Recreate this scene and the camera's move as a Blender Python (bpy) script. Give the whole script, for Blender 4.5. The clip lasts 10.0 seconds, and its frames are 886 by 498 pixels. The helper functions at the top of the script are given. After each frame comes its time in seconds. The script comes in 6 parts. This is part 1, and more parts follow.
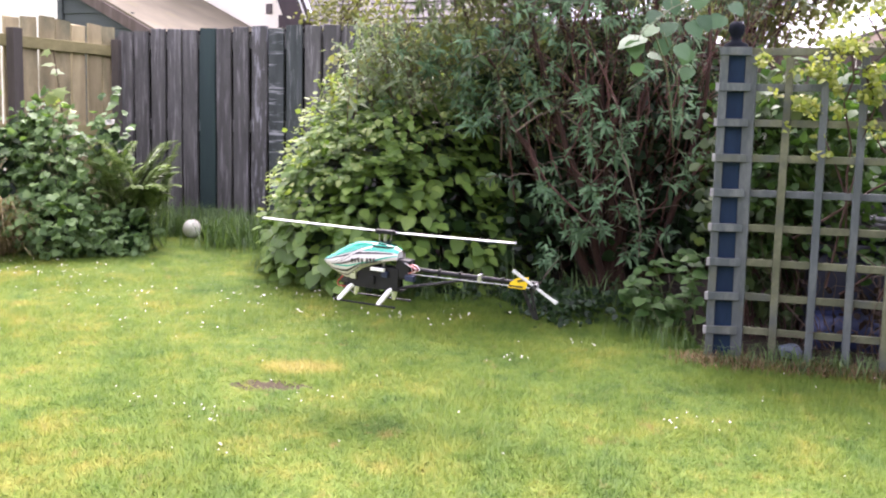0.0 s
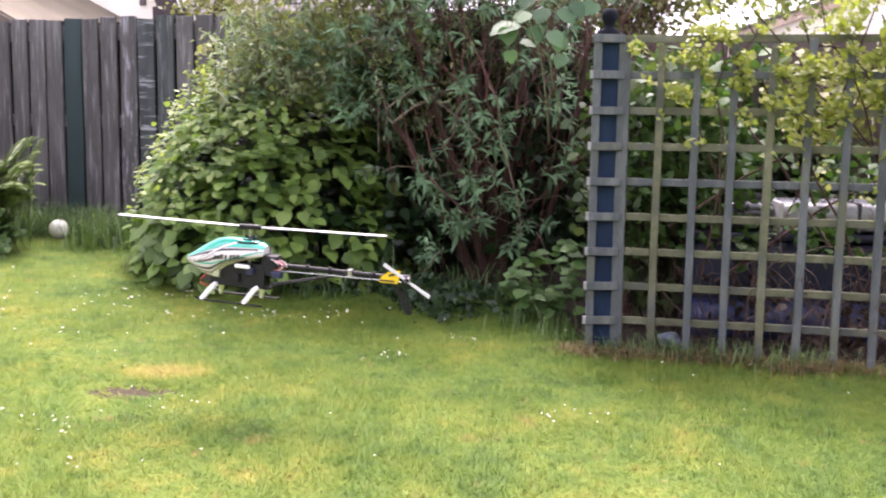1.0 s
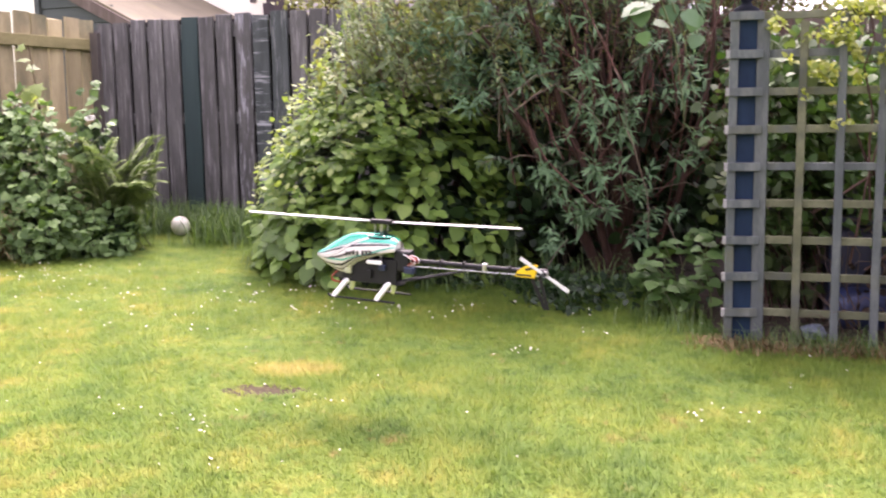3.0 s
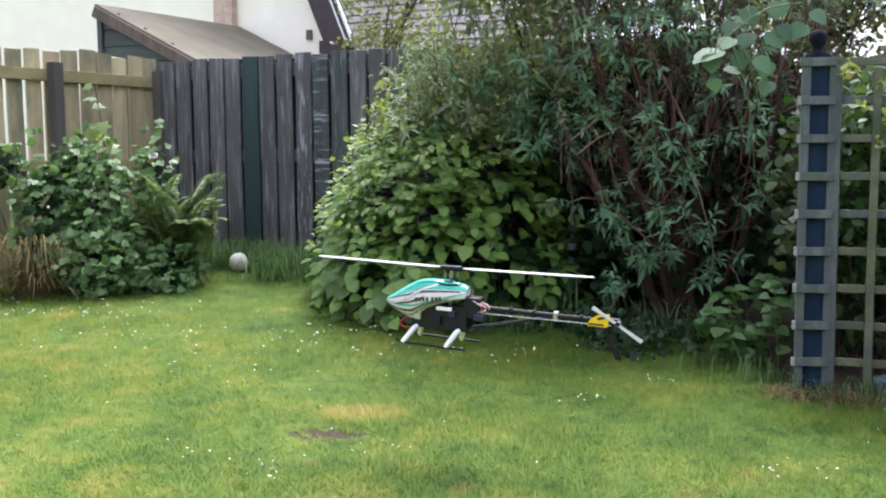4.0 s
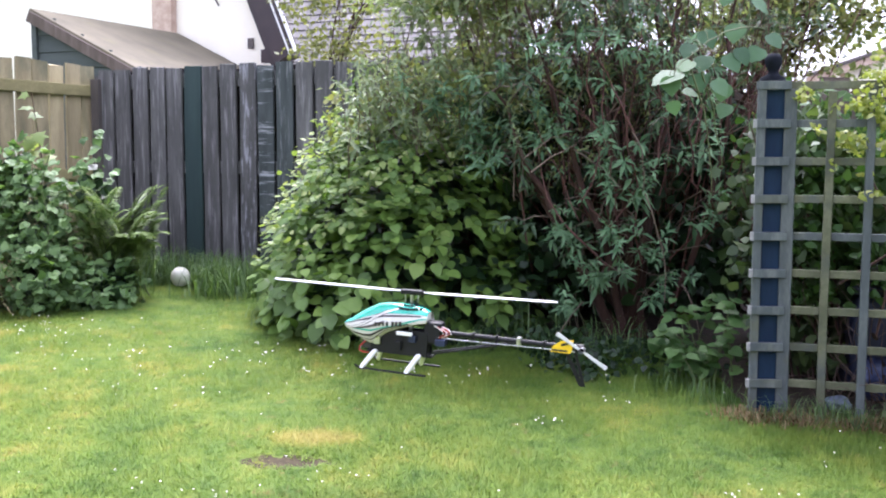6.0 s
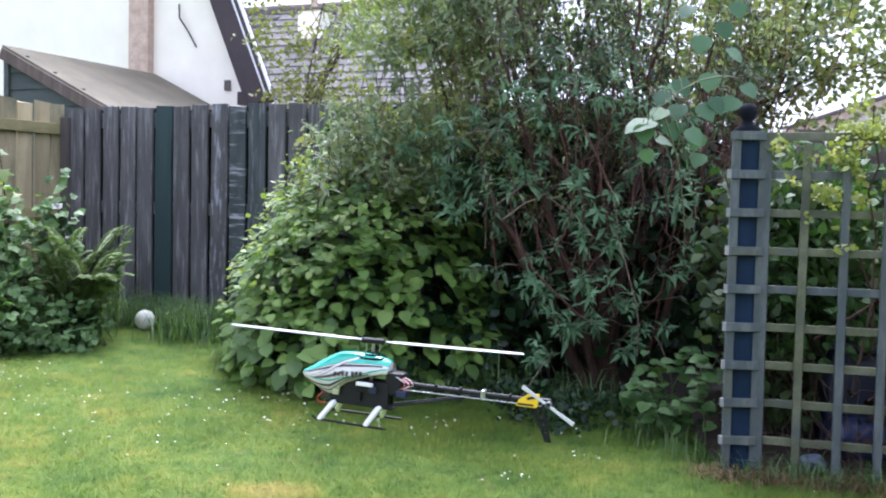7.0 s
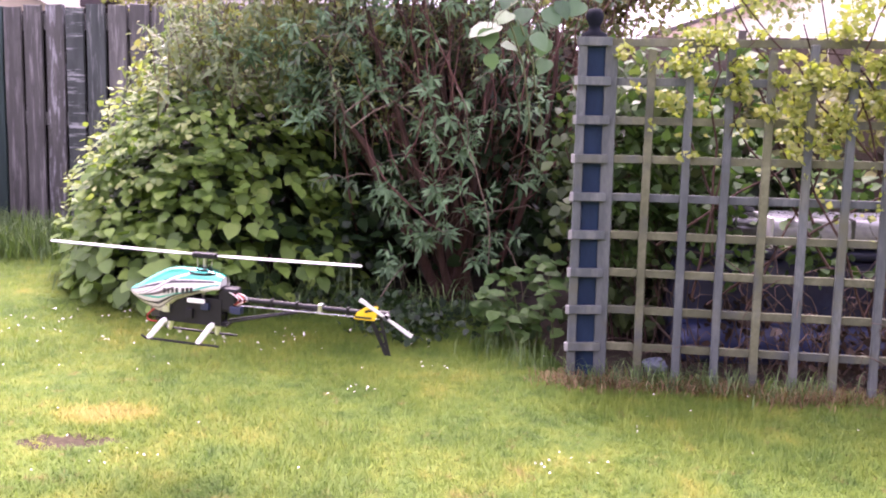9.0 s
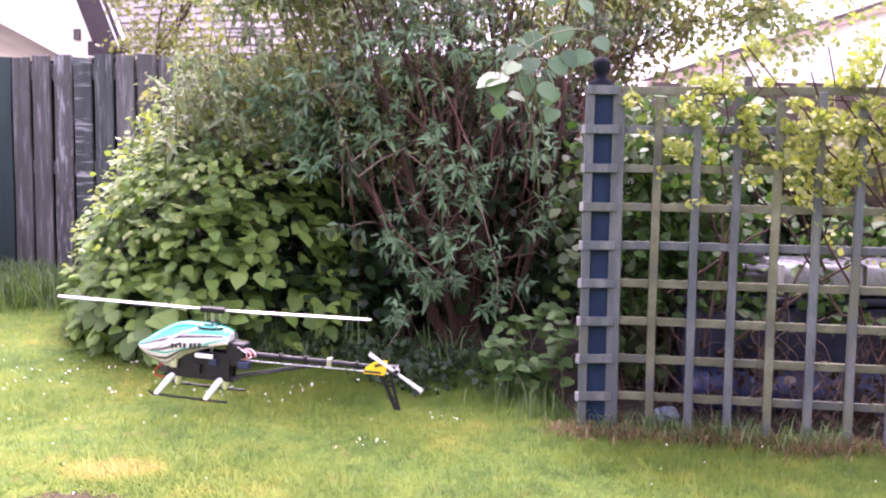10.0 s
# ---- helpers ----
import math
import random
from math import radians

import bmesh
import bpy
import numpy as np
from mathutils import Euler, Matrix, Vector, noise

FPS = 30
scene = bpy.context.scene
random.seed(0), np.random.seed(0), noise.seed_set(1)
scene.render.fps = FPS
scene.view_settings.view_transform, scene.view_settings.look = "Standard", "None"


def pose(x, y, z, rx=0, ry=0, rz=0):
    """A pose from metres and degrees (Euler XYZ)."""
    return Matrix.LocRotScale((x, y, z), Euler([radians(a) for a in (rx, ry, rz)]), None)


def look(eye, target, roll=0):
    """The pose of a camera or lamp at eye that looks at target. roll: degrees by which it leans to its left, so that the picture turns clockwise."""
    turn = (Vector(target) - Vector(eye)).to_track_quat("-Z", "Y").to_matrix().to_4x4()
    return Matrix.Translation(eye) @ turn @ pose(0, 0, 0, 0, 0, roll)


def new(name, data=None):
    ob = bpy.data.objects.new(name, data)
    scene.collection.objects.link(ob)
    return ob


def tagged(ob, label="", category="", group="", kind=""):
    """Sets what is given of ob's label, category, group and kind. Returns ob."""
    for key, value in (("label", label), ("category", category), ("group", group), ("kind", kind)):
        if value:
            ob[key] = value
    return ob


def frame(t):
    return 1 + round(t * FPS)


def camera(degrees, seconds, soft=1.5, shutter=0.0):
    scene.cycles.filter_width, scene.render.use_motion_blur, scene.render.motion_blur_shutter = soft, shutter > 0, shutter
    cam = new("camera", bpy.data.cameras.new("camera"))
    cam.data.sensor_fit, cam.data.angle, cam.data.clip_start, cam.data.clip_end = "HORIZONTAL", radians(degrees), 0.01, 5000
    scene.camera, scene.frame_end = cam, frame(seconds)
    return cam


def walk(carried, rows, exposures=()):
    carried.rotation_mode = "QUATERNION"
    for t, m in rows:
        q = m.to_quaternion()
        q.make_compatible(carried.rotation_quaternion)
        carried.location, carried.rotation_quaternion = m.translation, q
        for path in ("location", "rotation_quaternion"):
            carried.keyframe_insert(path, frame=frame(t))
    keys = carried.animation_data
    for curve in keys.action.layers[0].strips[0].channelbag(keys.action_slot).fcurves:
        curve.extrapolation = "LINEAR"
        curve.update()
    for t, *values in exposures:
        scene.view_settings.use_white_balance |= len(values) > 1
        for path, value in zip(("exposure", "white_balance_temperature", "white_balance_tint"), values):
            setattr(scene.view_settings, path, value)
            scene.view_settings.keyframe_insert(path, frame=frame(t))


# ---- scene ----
cam = camera(46.65, 10.0, 2.05, 0.45)
PATH = [
    (0, (0.1651, -0.2489, 1.0726), (0.1347, 1.7367, 0.8347), 1.29),
    (0.5, (0.1773, -0.1939, 1.0625), (0.2238, 1.7915, 0.8261), 1.14),
    (1, (0.2547, -0.1147, 1.0460), (0.4282, 1.8631, 0.8053), 0.82),
    (1.5, (0.3343, -0.0971, 1.0361), (0.5230, 1.8765, 0.7726), 0.34),
    (2, (0.2555, -0.0662, 1.0185), (0.4161, 1.9067, 0.7319), -0.18),
    (2.5, (0.1835, -0.0296, 1.0231), (0.2581, 1.9482, 0.7357), -0.62),
    (3, (0.1450, 0.0094, 1.0455), (0.1220, 1.9921, 0.7838), -0.80),
    (4.5, (-0.0011, 0.0235, 1.1218), (-0.1136, 2.0115, 0.9339), -0.33),
    (5, (-0.0383, 0.0277, 1.1424), (-0.0921, 2.0173, 0.9457), -0.19),
    (6.5, (-0.0253, 0.1503, 1.1411), (0.0108, 2.1439, 0.9852), 0.58),
    (7, (0.0150, 0.2105, 1.1366), (0.0742, 2.2074, 1.0424), 1.25),
    (7.5, (0.1037, 0.2700, 1.1050), (0.2000, 2.2609, 0.9399), 1.39),
    (8, (0.1488, 0.2921, 1.1013), (0.3193, 2.2699, 0.8574), 1.25),
    (8.5, (0.1397, 0.3049, 1.1165), (0.3978, 2.2689, 0.8404), 1.29),
    (9, (0.1330, 0.3076, 1.1296), (0.4400, 2.2663, 0.8670), 1.24),
    (9.5, (0.1202, 0.3222, 1.1426), (0.4419, 2.2827, 0.9119), 1.03),
    (10, (0.1246, 0.3361, 1.1635), (0.4210, 2.3053, 0.9786), 0.75),
]
EXPOSURES = [
    (0.0, 2.05, 6430, 30), (1.0, 2.02, 6560, 32), (2.0, 2.20, 7100, 42), (2.7, 2.32, 6900, 39), (3.2, 1.88, 6800, 33), (4.5, 1.43, 5650, 8), (5.2, 1.57, 5650, 8),
    (6.5, 2.0, 5980, 29), (7.0, 1.62, 5560, 18), (7.5, 1.42, 5580, 16), (8.0, 1.98, 6050, 29), (8.5, 2.27, 6620, 52), (9.2, 2.33, 6420, 53), (10.0, 2.40, 6300, 51),
]
walk(cam, [(t, look(eye, target, roll)) for t, eye, target, roll in PATH], EXPOSURES)

# ---- light ----
world = bpy.data.worlds.new("sky")
scene.world = world
world.use_nodes = True
wn = world.node_tree.nodes
sky = wn.new("ShaderNodeTexSky")
sky.sky_type, sky.sun_disc = "NISHITA", False
sky.sun_elevation, sky.sun_rotation = radians(61), radians(5)
sky.air_density, sky.dust_density, sky.ozone_density = 1.0, 6.0, 1.0
cloud_cover = wn.new("ShaderNodeMix")
cloud_cover.data_type = "RGBA"
cloud_cover.inputs[0].default_value, cloud_cover.inputs[7].default_value = 0.8, (8.0, 8.25, 9.1, 1)
world.node_tree.links.new(sky.outputs[0], cloud_cover.inputs[6])
world.node_tree.links.new(cloud_cover.outputs[2], wn["Background"].inputs[0])
wn["Background"].inputs[1].default_value = 0.105
sun = new("sun", bpy.data.lights.new("sun", "SUN"))
sun.data.energy, sun.data.angle, sun.data.color = 3.2, radians(32), (1.0, 0.96, 0.92)
sun.matrix_world = look((0.42, 4.83, 8.75), (0, 0, 0))

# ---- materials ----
TONE = 0.68  # scales most base colours down for contrast: deeper shade, whites that clip


def tone_down(stops, k=TONE):
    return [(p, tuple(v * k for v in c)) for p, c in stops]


def base_nodes(name):
    m = bpy.data.materials.new(name)
    m.use_nodes = True
    nt = m.node_tree
    return m, nt, nt.nodes["Principled BSDF"]


def noise_tex(nt, coord, scale, detail=4.0, stretch=(1, 1, 1), rough=0.55):
    mp = nt.nodes.new("ShaderNodeMapping")
    mp.inputs["Scale"].default_value = stretch
    nt.links.new(coord, mp.inputs[0])
    n = nt.nodes.new("ShaderNodeTexNoise")
    n.inputs["Scale"].default_value, n.inputs["Detail"].default_value = scale, detail
    n.inputs["Roughness"].default_value = rough
    nt.links.new(mp.outputs[0], n.inputs["Vector"])
    return n.outputs[0]


def ramp(nt, fac, stops):
    r = nt.nodes.new("ShaderNodeValToRGB")
    e = r.color_ramp.elements
    while len(e) < len(stops):
        e.new(0.5)
    for el, (p, c) in zip(e, stops):
        el.position, el.color = p, (*c, 1)
    nt.links.new(fac, r.inputs[0])
    return r.outputs[0]


def mixc(nt, fac, a, b, mode="MIX"):
    m = nt.nodes.new("ShaderNodeMix")
    m.data_type, m.blend_type = "RGBA", mode
    for sock, v in ((m.inputs[0], fac), (m.inputs[6], a), (m.inputs[7], b)):
        if isinstance(v, bpy.types.NodeSocket):
            nt.links.new(v, sock)
        else:
            sock.default_value = v if not isinstance(v, tuple) else (*v, 1)
    return m.outputs[2]


def maths(nt, op, a, b=0.0):
    m = nt.nodes.new("ShaderNodeMath")
    m.operation = op
    for sock, v in ((m.inputs[0], a), (m.inputs[1], b)):
        if isinstance(v, bpy.types.NodeSocket):
            nt.links.new(v, sock)
        else:
            sock.default_value = v
    return m.outputs[0]


def surface(name, stops, scale=8.0, stretch=(1, 1, 1), rough=0.8, bump=0.3, fine=60.0, vary=0.25, metal=0.0,
            wear=None, wear_scale=6.0, wear_at=(0.55, 0.7), wear_stretch=(1, 1, 1), coat=0.0, spec=0.5, where="Object", toned=True):
    """A surface with broad colour variation, fine grain in the relief, and worn or stained patches."""
    m, nt, bs = base_nodes(name)
    co = nt.nodes.new("ShaderNodeTexCoord").outputs[where]
    rnd = nt.nodes.new("ShaderNodeObjectInfo").outputs["Random"]
    off = nt.nodes.new("ShaderNodeVectorMath")
    off.operation = "ADD"
    nt.links.new(co, off.inputs[0])
    sc = nt.nodes.new("ShaderNodeVectorMath")
    sc.operation = "SCALE"
    sc.inputs[0].default_value = (7.3, 3.1, 5.7)
    nt.links.new(rnd, sc.inputs["Scale"])
    nt.links.new(sc.outputs[0], off.inputs[1])
    co = off.outputs[0]
    broad = noise_tex(nt, co, scale, 5.0, stretch)
    grain = noise_tex(nt, co, fine, 3.0, stretch)
    both = maths(nt, "ADD", maths(nt, "MULTIPLY", broad, 0.7), maths(nt, "MULTIPLY", grain, 0.3))
    col = ramp(nt, both, tone_down(stops) if toned else stops)
    if wear:
        w = noise_tex(nt, co, wear_scale, 6.0, wear_stretch, 0.65)
        mask = ramp(nt, w, [(wear_at[0], (0, 0, 0)), (wear_at[1], (1, 1, 1))])
        col = mixc(nt, mask, col, tuple(v * TONE for v in wear) if toned else wear)
    hsv = nt.nodes.new("ShaderNodeHueSaturation")
    nt.links.new(col, hsv.inputs["Color"])
    nt.links.new(maths(nt, "ADD", maths(nt, "MULTIPLY", rnd, vary), 1 - vary / 2), hsv.inputs["Value"])
    nt.links.new(hsv.outputs[0], bs.inputs["Base Color"])
    nt.links.new(maths(nt, "ADD", maths(nt, "MULTIPLY", grain, 0.2), rough - 0.1), bs.inputs["Roughness"])
    bs.inputs["Metallic"].default_value = metal
    bs.inputs["Specular IOR Level"].default_value = spec
    bs.inputs["Coat Weight"].default_value = coat
    if bump:
        b = nt.nodes.new("ShaderNodeBump")
        b.inputs["Strength"].default_value, b.inputs["Distance"].default_value = bump, 0.004
        nt.links.new(both, b.inputs["Height"])
        nt.links.new(b.outputs[0], bs.inputs["Normal"])
    return m


def leaf_material(name, stops, rough=0.45, through_light=0.3, patch=1.5, spec=0.35):
    """Leaves: a colour of its own for each leaf, drifting over the plant, with some light let through."""
    m, nt, bs = base_nodes(name)
    co = nt.nodes.new("ShaderNodeTexCoord").outputs["Object"]
    isl = nt.nodes.new("ShaderNodeNewGeometry").outputs["Random Per Island"]
    rnd = nt.nodes.new("ShaderNodeObjectInfo").outputs["Random"]
    one = maths(nt, "FRACT", maths(nt, "ADD", isl, maths(nt, "MULTIPLY", rnd, 3.7)))
    drift = noise_tex(nt, co, patch, 2.0)
    veins = noise_tex(nt, co, 90.0, 2.0)
    f = maths(nt, "ADD", maths(nt, "MULTIPLY", one, 0.55), maths(nt, "MULTIPLY", drift, 0.35))
    f = maths(nt, "ADD", f, maths(nt, "MULTIPLY", veins, 0.12))
    col = ramp(nt, f, tone_down(stops))
    nt.links.new(col, bs.inputs["Base Color"])
    bs.inputs["Roughness"].default_value = rough
    bs.inputs["Specular IOR Level"].default_value = spec
    tr = nt.nodes.new("ShaderNodeBsdfTranslucent")
    nt.links.new(mixc(nt, 1.0, col, (1.5, 1.6, 0.7), "MULTIPLY"), tr.inputs["Color"])
    ms = nt.nodes.new("ShaderNodeMixShader")
    ms.inputs[0].default_value = through_light
    nt.links.new(bs.outputs[0], ms.inputs[1])
    nt.links.new(tr.outputs[0], ms.inputs[2])
    nt.links.new(ms.outputs[0], nt.nodes["Material Output"].inputs["Surface"])
    b = nt.nodes.new("ShaderNodeBump")
    b.inputs["Strength"].default_value, b.inputs["Distance"].default_value = 0.4, 0.002
    nt.links.new(veins, b.inputs["Height"])
    nt.links.new(b.outputs[0], bs.inputs["Normal"])
    return m


def lawn_material(name, blades):
    """Turf: green with drier yellow drifts; the same drifts colour the soil sheet and the blades."""
    m, nt, bs = base_nodes(name)
    co = nt.nodes.new("ShaderNodeTexCoord").outputs["Object"]
    big = noise_tex(nt, co, 1.3, 3.0)
    mid = noise_tex(nt, co, 5.5, 3.0)
    f = maths(nt, "ADD", maths(nt, "MULTIPLY", big, 0.85), maths(nt, "MULTIPLY", mid, 1.0))
    fine = noise_tex(nt, co, 24.0, 3.0)
    f = maths(nt, "SUBTRACT", maths(nt, "ADD", f, maths(nt, "MULTIPLY", fine, 0.34)), 0.615)
    sep = nt.nodes.new("ShaderNodeSeparateXYZ")
    nt.links.new(co, sep.inputs[0])
    # paler near and to the left: uneven daylight put into the turf colour
    near = maths(nt, "MULTIPLY", maths(nt, "SUBTRACT", 4.3, maths(nt, "MAXIMUM", sep.outputs[1], 2.6)), 0.03)
    f = maths(nt, "ADD", f, maths(nt, "SUBTRACT", near, maths(nt, "MULTIPLY", maths(nt, "MINIMUM", maths(nt, "MAXIMUM", sep.outputs[0], -2.0), 2.0), 0.038)))
    dx = maths(nt, "DIVIDE", maths(nt, "SUBTRACT", sep.outputs[0], -0.49), 0.21)
    dy = maths(nt, "DIVIDE", maths(nt, "SUBTRACT", sep.outputs[1], 3.94), 0.13)
    r2 = maths(nt, "ADD", maths(nt, "MULTIPLY", dx, dx), maths(nt, "MULTIPLY", dy, dy))
    f = maths(nt, "ADD", f, maths(nt, "MULTIPLY", maths(nt, "MAXIMUM", maths(nt, "SUBTRACT", 1.0, r2), 0.0), 0.46))
    if blades:
        isl = nt.nodes.new("ShaderNodeNewGeometry").outputs["Random Per Island"]
        f = maths(nt, "ADD", f, maths(nt, "MULTIPLY", maths(nt, "SUBTRACT", isl, 0.5), 0.14))
        stops = [(0.20, (0.098, 0.190, 0.034)), (0.40, (0.160, 0.270, 0.043)), (0.60, (0.228, 0.322, 0.050)), (0.78, (0.360, 0.380, 0.072)), (0.96, (0.48, 0.42, 0.11))]
    else:
        stops = [(0.20, (0.065, 0.120, 0.022)), (0.40, (0.105, 0.170, 0.028)), (0.60, (0.148, 0.205, 0.033)), (0.78, (0.225, 0.238, 0.048)), (0.96, (0.30, 0.26, 0.07))]
    col = ramp(nt, f, tone_down(stops))
    # scattered dead straw-coloured spots
    dead = ramp(nt, noise_tex(nt, co, 10.0, 5.0, (1, 1, 1), 0.7), [(0.60, (0, 0, 0)), (0.70, (0.6, 0.6, 0.6))])
    col = mixc(nt, dead, col, (0.23, 0.155, 0.06))
    # darker clumps of coarser grass and clover
    clump = ramp(nt, noise_tex(nt, co, 13.0, 4.0, (1, 1, 1), 0.6), [(0.54, (1, 1, 1)), (0.68, (0.66, 0.75, 0.68))])
    col = mixc(nt, 1.0, col, clump, "MULTIPLY")
    if not blades:
        dx = maths(nt, "DIVIDE", maths(nt, "SUBTRACT", sep.outputs[0], -0.555), 0.17)
        dy = maths(nt, "DIVIDE", maths(nt, "SUBTRACT", sep.outputs[1], 3.69), 0.075)
        r2 = maths(nt, "ADD", maths(nt, "MULTIPLY", dx, dx), maths(nt, "MULTIPLY", dy, dy))
        r2 = maths(nt, "ADD", r2, maths(nt, "MULTIPLY", maths(nt, "SUBTRACT", noise_tex(nt, co, 16.0, 4.0), 0.5), 5.0))
        soil = ramp(nt, noise_tex(nt, co, 45.0, 4.0), [(0.3, (0.022, 0.017, 0.009)), (0.7, (0.066, 0.051, 0.027))])
        col = mixc(nt, ramp(nt, r2, [(0.75, (1, 1, 1)), (1.0, (0, 0, 0))]), col, soil)
        # planted beds behind the trellis line, under shrubs: soil with shade put into it
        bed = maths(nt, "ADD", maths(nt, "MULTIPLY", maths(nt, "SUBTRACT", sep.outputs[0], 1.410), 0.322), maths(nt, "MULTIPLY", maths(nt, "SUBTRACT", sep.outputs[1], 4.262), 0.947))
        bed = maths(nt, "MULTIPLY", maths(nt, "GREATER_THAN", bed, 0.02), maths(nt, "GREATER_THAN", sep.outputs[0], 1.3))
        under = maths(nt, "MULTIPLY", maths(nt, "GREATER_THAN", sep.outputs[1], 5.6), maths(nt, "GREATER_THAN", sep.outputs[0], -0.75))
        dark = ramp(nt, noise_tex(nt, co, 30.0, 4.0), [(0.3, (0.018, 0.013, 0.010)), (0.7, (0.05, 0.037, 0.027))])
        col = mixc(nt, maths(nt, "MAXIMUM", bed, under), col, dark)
    nt.links.new(col, bs.inputs["Base Color"])
    bs.inputs["Roughness"].default_value = 0.6 if blades else 0.95
    bs.inputs["Specular IOR Level"].default_value = 0.25
    if blades:
        # thin blades are lit from both sides and share the turf's upward shading
        own = nt.nodes.new("ShaderNodeNewGeometry").outputs["Normal"]
        up = nt.nodes.new("ShaderNodeVectorMath")
        up.operation = "MULTIPLY_ADD"
        nt.links.new(own, up.inputs[0])
        up.inputs[1].default_value, up.inputs[2].default_value = (0.5, 0.5, 0.5), (0, 0, 0.9)
        down = nt.nodes.new("ShaderNodeVectorMath")
        down.operation = "SCALE"
        nt.links.new(up.outputs[0], down.inputs[0])
        down.inputs["Scale"].default_value = -1.0
        nt.links.new(up.outputs[0], bs.inputs["Normal"])
        tr = nt.nodes.new("ShaderNodeBsdfTranslucent")
        nt.links.new(col, tr.inputs["Color"])
        nt.links.new(down.outputs[0], tr.inputs["Normal"])
        ms = nt.nodes.new("ShaderNodeMixShader")
        ms.inputs[0].default_value = 0.5
        nt.links.new(bs.outputs[0], ms.inputs[1])
        nt.links.new(tr.outputs[0], ms.inputs[2])
        nt.links.new(ms.outputs[0], nt.nodes["Material Output"].inputs["Surface"])
    return m


M_LAWN = lawn_material("turf_soil", False)
M_BLADE = lawn_material("grass_blades", True)
M_TALL = leaf_material("tall_grass", [(0.2, (0.065, 0.13, 0.045)), (0.5, (0.115, 0.21, 0.072)), (0.85, (0.21, 0.31, 0.115))], 0.5, 0.3, 1.5, 0.4)
M_STRAW = leaf_material("dry_grass", [(0.15, (0.109, 0.101, 0.036)), (0.4, (0.187, 0.121, 0.061)), (0.65, (0.265, 0.183, 0.094)), (0.9, (0.429, 0.351, 0.202))], 0.8, 0.2)
BOARD_TONES = [(0.25, (0.048, 0.047, 0.047)), (0.5, (0.100, 0.099, 0.098)), (0.75, (0.198, 0.195, 0.190))]
MOSSY_TONES = [(0.25, (0.024, 0.034, 0.0352)), (0.5, (0.054, 0.068, 0.0682)), (0.75, (0.11, 0.125, 0.1298))]
M_BOARD = surface("weathered_board", BOARD_TONES, 5, (3, 3, 0.35), 0.85, 0.7, 70, 0.45,
                  wear=(0.31, 0.295, 0.31), wear_scale=5.0, wear_at=(0.53, 0.71), wear_stretch=(7, 7, 0.55))
M_STREAKED = surface("streaked_board", BOARD_TONES, 5, (3, 3, 0.35), 0.85, 0.7, 70, 0.2,
                     wear=(0.42, 0.42, 0.47), wear_scale=5.0, wear_at=(0.52, 0.67), wear_stretch=(8, 8, 1.2))
M_SCRATCHED = surface("scratched_board", MOSSY_TONES, 5, (3, 3, 0.4), 0.85, 0.6, 70, 0.2,
                      wear=(0.40, 0.42, 0.44), wear_scale=4.0, wear_at=(0.55, 0.66), wear_stretch=(0.8, 3, 9))
M_GREENISH = surface("algae_board", MOSSY_TONES, 5, (3, 3, 0.35), 0.85, 0.6, 70, 0.3,
                     wear=(0.27, 0.28, 0.28), wear_scale=5.0, wear_at=(0.54, 0.70), wear_stretch=(7, 7, 0.6))
# near-black board: paints the shade seen through the fence gaps
M_GAP_SHADE = surface("gap_shade_board", [(0.3, (0.010, 0.008, 0.009)), (0.7, (0.024, 0.019, 0.020))], 5, (3, 3, 0.4), 0.9, 0.5, 70, 0.3, spec=0.2)
M_GREEN = surface("green_board", [(0.3, (0.014, 0.036, 0.037)), (0.7, (0.028, 0.060, 0.058))], 5, (3, 3, 0.4), 0.8, 0.5, 70, 0.2)
M_PALE = surface("pale_board", [(0.25, (0.282, 0.226, 0.122)), (0.5, (0.512, 0.421, 0.245)), (0.75, (0.742, 0.622, 0.377))], 4, (3, 3, 0.35), 0.9, 0.7, 60, 0.45,
                 wear=(0.20, 0.20, 0.12), wear_scale=2.6, wear_at=(0.48, 0.70), wear_stretch=(1, 1, 0.5))
M_GREYPOST = surface("grey_brown_post", [(0.25, (0.06, 0.05, 0.045)), (0.5, (0.11, 0.095, 0.085)), (0.75, (0.19, 0.165, 0.15))], 5, (3, 3, 0.35), 0.9, 0.6, 60, 0.2)
M_PALE_RAIL = surface("pale_rail", [(0.25, (0.188, 0.168, 0.070)), (0.5, (0.350, 0.306, 0.140)), (0.75, (0.525, 0.456, 0.230))], 5, (1, 1, 2), 0.9, 0.6, 60, 0.3)
M_LATH = surface("blue_grey_lath", [(0.25, (0.051, 0.066, 0.072)), (0.5, (0.103, 0.124, 0.126)), (0.75, (0.221, 0.241, 0.232))], 7, (2, 2, 0.5), 0.8, 0.6, 60, 0.3,
                 wear=(0.12, 0.125, 0.065), wear_scale=2.6, wear_at=(0.5, 0.72))
M_MOSSY = surface("mossy_lath", [(0.25, (0.072, 0.080, 0.045)), (0.5, (0.140, 0.150, 0.085)), (0.75, (0.26, 0.268, 0.17))], 7, (1, 1, 1), 0.9, 0.6, 60, 0.3,
                  wear=(0.075, 0.09, 0.10), wear_scale=3.0, wear_at=(0.5, 0.7))
M_LATH_END = surface("bare_lath_end", [(0.3, (0.20, 0.20, 0.20)), (0.7, (0.34, 0.34, 0.33))], 20, (1, 1, 1), 0.9, 0.3, 90, 0.3, toned=False)
